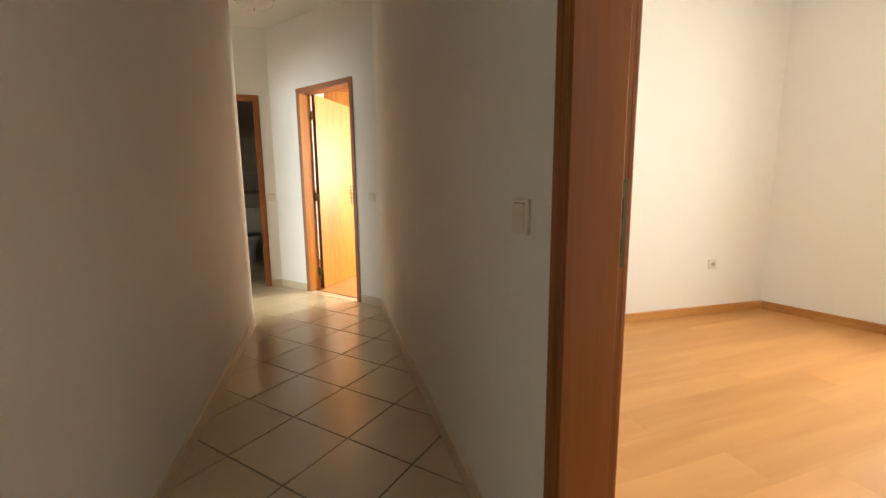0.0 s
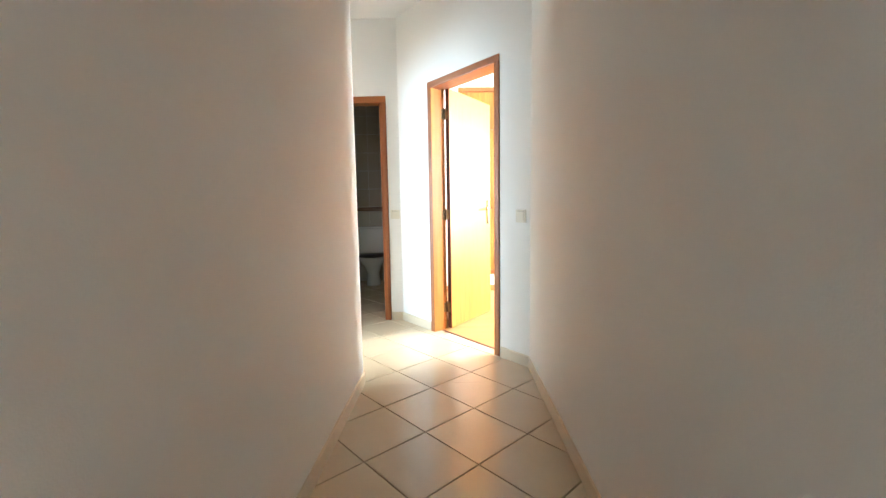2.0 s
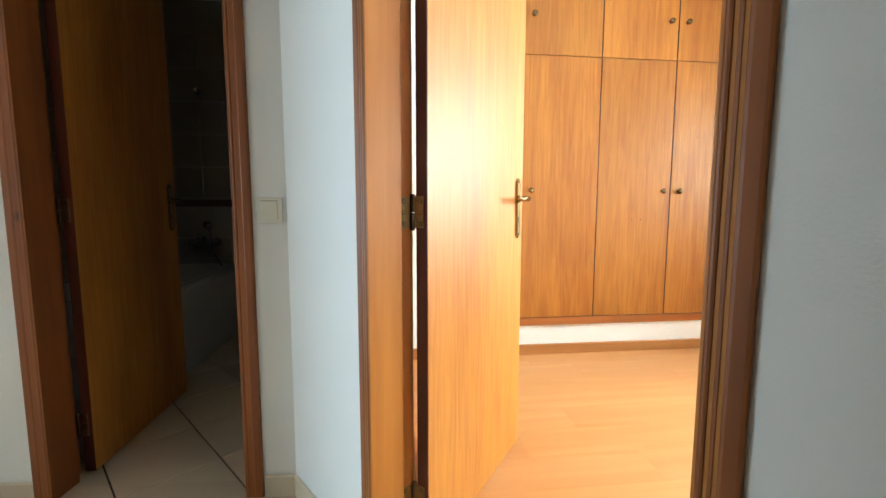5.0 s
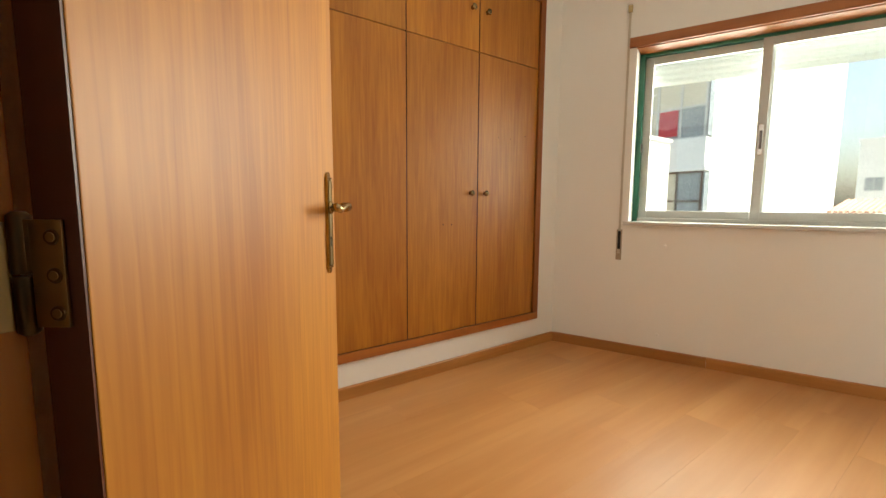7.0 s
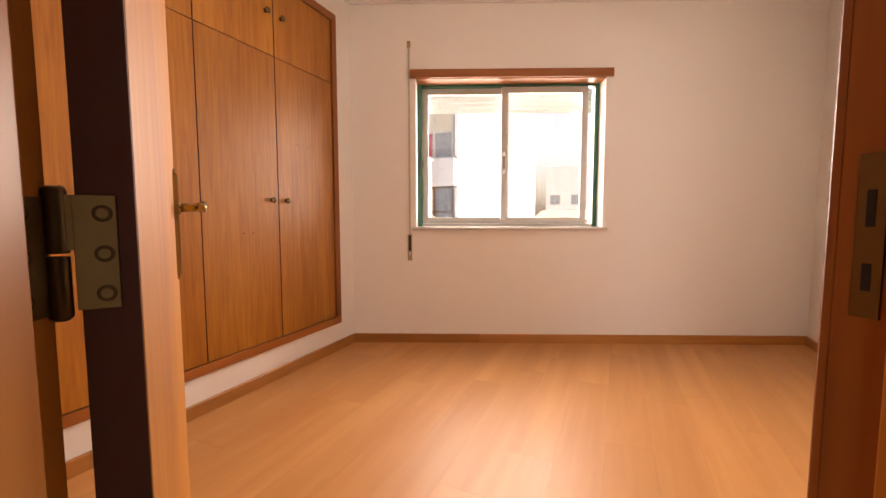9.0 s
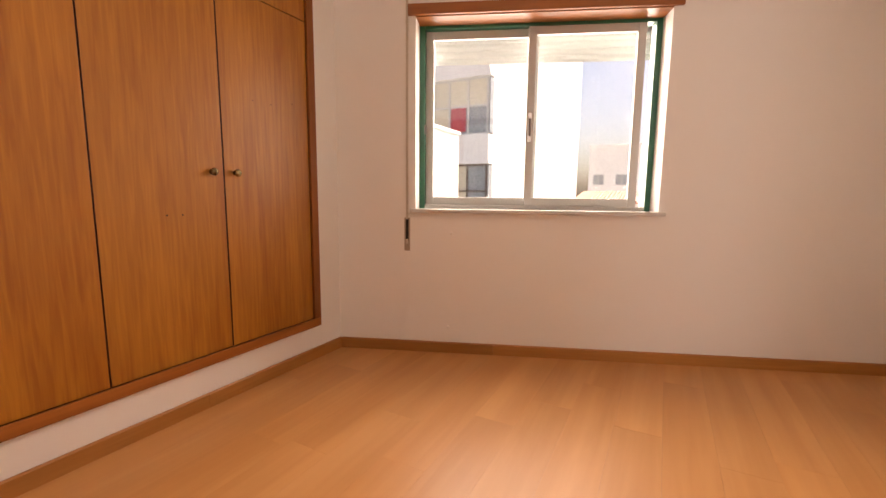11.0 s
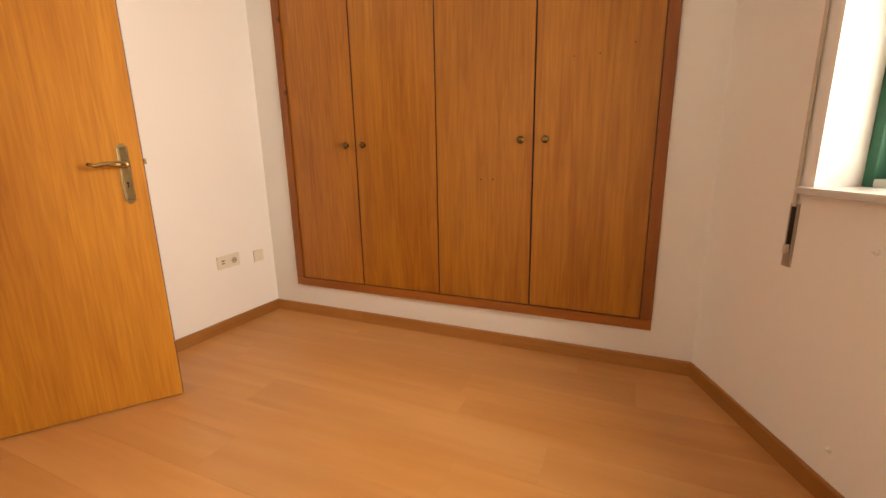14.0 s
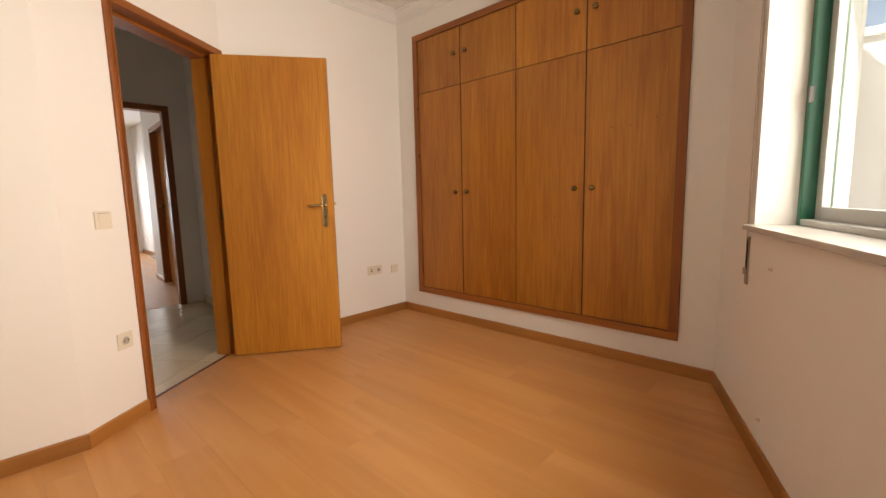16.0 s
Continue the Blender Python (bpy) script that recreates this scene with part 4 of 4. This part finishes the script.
# ---------------------------------------------------------------- living room as seen through its doorway
def living_window():
    m = at_wall((-8.7, 5.75), (-8.7, 2.4))
    w = thing("window_2", m, "white balcony door with a wooden lintel in the living room", "window", kind="structure")
    x0, x1, z0, z1 = 0.25, 2.05, 0.02, 2.1
    part("window_frame", box(x0, x0 + 0.05, -0.12, -0.06, z0, z1, 0.003), ALU, w)
    part("window_frame", box(x1 - 0.05, x1, -0.12, -0.06, z0, z1, 0.003), ALU, w)
    part("window_frame", box(x0 + 0.05, x1 - 0.05, -0.12, -0.06, z1 - 0.05, z1, 0.003), ALU, w)
    for k in (1, 2, 3):
        x = x0 + (x1 - x0) * k / 4
        part("mullion", box(x - 0.03, x + 0.03, -0.115, -0.065, z0, z1 - 0.05, 0.003), ALU, w)
    part("rail", box(x0 + 0.05, x1 - 0.05, -0.12, -0.066, 0.95, 1.03, 0.003), ALU, w)
    part("rail", box(x0 + 0.05, x1 - 0.05, -0.12, -0.06, z0, z0 + 0.08, 0.003), ALU, w)
    part("lintel_board", box(x0 - 0.1, x1 + 0.1, 0.001, 0.03, z1 - 0.01, z1 + 0.09, 0.003), FRAMEH, w, "varnished wooden board over the balcony door")
    r = thing("balcony_railing", m, "white metal balcony railing outside the living room", "railing")
    part("handrail", box(x0 - 0.4, x1 + 0.4, -1.02, -0.98, 0.98, 1.03, 0.004), ALU, r)
    for k in range(20):
        x = x0 - 0.38 + k * 0.135
        part("baluster", tube([(x, -1.0, -0.1), (x, -1.0, 0.985)], 0.009, 8), ALU, r)
    solid("balcony_slab", box(x0 - 0.5, x1 + 0.5, -1.1, -0.2, -0.25, -0.1), GROUT, "concrete balcony floor slab", "balcony", "structure", m)


living_window()
LN0, LN1 = (-2.57, 4.97), (-4.59, 5.08)
door_frame("door_frame_5", at_wall(LN0, LN1), 0.75, 1.45, 0.12, "dark orange-brown pine door frame in the living room", flip=True)
door_leaf("door_3", at_wall(LN0, LN1, -0.065, 0.713), 0.773, 2.005, "closed dark wooden door in the living room")
baseboard("baseboard_living_stub", (LN0[0] - 1.548, LN0[1] + 0.0843), LN1)
baseboard("baseboard_living_far", (-4.59, 5.752), (-8.7, 5.752))
# ---------------------------------------------------------------- outside the window
RENDER = material("white_render", (0.80, 0.79, 0.76), 0.8, noise_scale=0.8, vary=0.06, bump=0.3, bump_scale=30)
FACADE = material("stained_render", (0.78, 0.77, 0.74), 0.8, noise_scale=0.9, vary=0.10, bump=0.3, bump_scale=30)
BLIND = material("beige_blind", (0.60, 0.55, 0.42), 0.6, noise_scale=2, vary=0.08)
CURTAIN = material("red_curtain", (0.42, 0.02, 0.05), 0.7, noise_scale=6, vary=0.15)
PANE = material("dark_pane", (0.24, 0.27, 0.29), 0.2, noise_scale=2, vary=0.3)
BROWN = material("brown_frame", (0.09, 0.05, 0.03), 0.5, noise_scale=8, vary=0.1)
CLAY = material("roof_clay", (0.55, 0.32, 0.23), 0.8, noise_scale=4, vary=0.25)
ASPHALT = material("pale_paving", (0.34, 0.33, 0.31), 0.9, noise_scale=1.5, vary=0.2)
STREET = -8.5
solid("ground", box(-400, 600, -500, 500, STREET - 0.3, STREET), ASPHALT, "grey street level far below the window", "ground", "structure")


def wing():
    t = thing("neighbouring_wing", pose(2.6, 7.66, STREET), "sunlit white rendered wing of the same building", "building")
    h = 2.13 - STREET
    part("wall", box(0, 4.28, 0, 3.0, 0, h - 0.06), RENDER, t)
    part("coping", box(-0.01, 4.30, -0.03, 3.03, h - 0.06, h, 0.01), RENDER, t)


wing()


def opposite_building():
    t = thing("apartment_building", pose(13.6, 9.8, STREET), "white apartment building with glazed balconies in shade", "building")
    H = 13.5 - STREET
    part("wall", box(0.35, 16, 0.0, 14, 0, H), RENDER, t)
    part("parapet", box(0.2, 16.1, -0.12, 14.1, H, H + 0.5, 0.02), RENDER, t)
    for fl, z in enumerate((-3.72, -0.8, 2.10, 5.01, 7.92, 10.8)):
        top = z - STREET
        bot = top - 1.9
        frame_mat = BROWN if fl in (1, 2) else ALU
        by0, by1 = 0.0, 6.6
        bal = part("balcony", box(-0.05, 0.352, by0, by1, bot - 1.0, bot, 0.01), FACADE, t, "stained white balcony parapet")
        n = 9
        for k in range(n):
            a, b = by0 + 0.04 + k * (by1 - by0 - 0.04) / n, by0 + 0.04 + (k + 1) * (by1 - by0 - 0.04) / n
            w = part("window", box(-0.01, 0.03, a, a + 0.06, bot, top, 0.004), frame_mat, t)
            part("window_frame", box(-0.01, 0.03, a + 0.06, b, top - 0.07, top, 0.004), frame_mat, w)
            part("window_frame", box(-0.01, 0.03, a + 0.06, b, bot + 0.93, bot + 0.99, 0.004), frame_mat, w)
            part("window_frame", box(-0.01, 0.03, a + 0.06, b, bot, bot + 0.05, 0.004), frame_mat, w)
            red = fl == 3 and k in (1,)
            part("pane", box(0.04, 0.07, a + 0.05, b + 0.01, bot + 0.99, top - 0.05), BLIND if (k + fl) % 3 != 2 or fl == 3 else PANE, w)
            part("pane", box(0.04, 0.07, a + 0.05, b + 0.01, bot + 0.04, bot + 0.94), PANE if (k in (0, 4) or red) else BLIND, w)
            if red:
                part("curtain", box(0.02, 0.038, a + 0.12, b - 0.02, bot + 0.12, bot + 0.93), CURTAIN, w, "red curtain")
        part("side_window", box(0.0, 0.33, -0.02, 0.02, bot + 0.05, top - 0.05), PANE, t, "pale side glazing")
        part("slab", box(-0.12, 0.352, -0.06, by1 + 0.05, top, top + 0.12, 0.01), FACADE, t)


opposite_building()


def far_house(x, y, w, d, top, windows, label):
    t = thing("house", pose(x, y, STREET), label, "house")
    h = top - STREET
    part("wall", box(0, d, 0, w, 0, h), FACADE, t)
    part("parapet", box(-0.08, d + 0.08, -0.08, w + 0.08, h, h + 0.25, 0.02), RENDER, t)
    for wy, wz, ww, wh in windows:
        f = part("window", box(-0.03, 0.02, wy, wy + ww, wz - STREET, wz - STREET + wh, 0.01), ALU, t)
        part("pane", box(-0.045, -0.03, wy + 0.06, wy + ww / 2 - 0.03, wz - STREET + 0.06, wz - STREET + wh - 0.06), PANE, f)
        part("pane", box(-0.045, -0.03, wy + ww / 2 + 0.03, wy + ww - 0.06, wz - STREET + 0.06, wz - STREET + wh - 0.06), PANE, f)
    return t


far_house(42.0, 6.6, 4.4, 8, 5.6, ((0.9, 2.1, 1.1, 1.0), (3.0, 2.1, 1.0, 1.0)), "distant white house with a flat roof")
far_house(46.0, 0.5, 5.6, 8, 4.2, ((3.0, 1.8, 1.6, 1.3), (0.8, 1.8, 1.3, 1.2)), "distant white house with wide windows")
far_house(60.0, -18, 16, 10, 3.6, ((2, 1.0, 1.5, 1.3), (6, 1.0, 1.5, 1.3), (10, 1.0, 1.5, 1.3)), "low white house in the distance")


def tiled_house():
    t = thing("house", pose(26.0, 5.0, STREET), "low house with a clay tile roof", "house")
    h = 0.72 - STREET
    part("wall", box(0, 7, 0, 4.2, 0, h), RENDER, t)
    roof = bmesh.new()
    for k in range(22):
        y = -0.2 + k * 0.21
        add_tube(roof, [(-0.25, y, h + 0.02), (3.5, y, h + 0.62)], 0.085, 8)
    rp = part("roof", roof, CLAY, t, "weathered clay pantiles")
    part("roof_deck", prism([(-0.2, -0.3), (3.5, -0.3), (3.5, 4.5), (-0.2, 4.5)], h - 0.08, h - 0.005), CLAY, t)


tiled_house()
# ---------------------------------------------------------------- floor pieces
def floor_base(name, poly, label, mat, z=-0.0085):
    return solid(name, prism(poly, z - 0.06, z), mat, label, "floor", "structure")


THR = 2.225
fb = floor_base("floor_bedroom", [(-0.55, 6.3), (-0.52, 4.55), (0.09, 3.7), (0.03, 2.8), (3.5, 2.8), (2.2, 6.3)], "honey oak laminate floor", EDGE)
win_x = [(S1[0] + 0.1, S1[1]), (C1[0] + 0.1, C1[1])]
planked(fb, [(2.80, 3.70, [(0.03, 2.8), (3.55, 2.8), (3.20, 3.70), (0.09, 3.70)]),
             (3.70, 6.30, [(0.0955, 3.70), (3.20, 3.70), (2.18, 6.3), (-0.55, 6.3), diag(4.3, THR)])])
fh = floor_base("floor_hall", [(-1.5, -1.3), (-0.2, -1.3), (0.085, 3.70), (-0.52, 4.55), (-0.8, 5.05), (-2.5, 5.1), (-2.6, 3.5), (-1.2, 3.5)], "cream ceramic floor tiles laid diagonally", GROUT)
tiled(fh, [[(-1.45, -1.25), (-0.22, -1.25), (0.08, 3.5), (-1.15, 3.5)],
           [(-2.5, 3.5), (0.085, 3.5), diag(2.98, THR - 0.003), diag(4.5, THR - 0.003), (-0.87, 5.024), (-2.5, 5.1)]])
ft = solid("threshold", box(JA + 0.002, JB - 0.002, -0.10, -0.082, -0.006, 0.003, 0.001), EDGE, "dark threshold strip in the bedroom doorway", "threshold", "structure", DM)
fs = floor_base("floor_side_room", [(-0.2, -1.2), (3.8, -1.2), (3.1, 2.45), (0.0, 2.7)], "honey oak laminate floor", EDGE)
planked(fs, [(-1.2, 2.69, [(-0.235, -1.2), (3.8, -1.2), (3.1, 2.44), (0.015, 2.69)])])
fba = floor_base("floor_bathroom", [(-2.5, 5.15), (-0.83, 5.05), (-0.6, 5.05), (-0.6, 7.06), (-2.5, 7.06)], "beige ceramic bathroom floor tiles", GROUT)
tiled(fba, [[(-2.5, 5.101), (-0.83, 5.021), (-0.6, 5.021), (-0.6, 7.06), (-2.5, 7.06)]])
fl = floor_base("floor_living", [(-8.75, 2.4), (-2.6, 2.4), (-2.6, 5.16), (-8.75, 5.8)], "honey oak laminate floor", EDGE)
planked(fl, [(2.4, 5.8, [(-8.7, 2.4), (-2.51, 2.4), (-2.51, 5.15), (-8.7, 5.76)])])
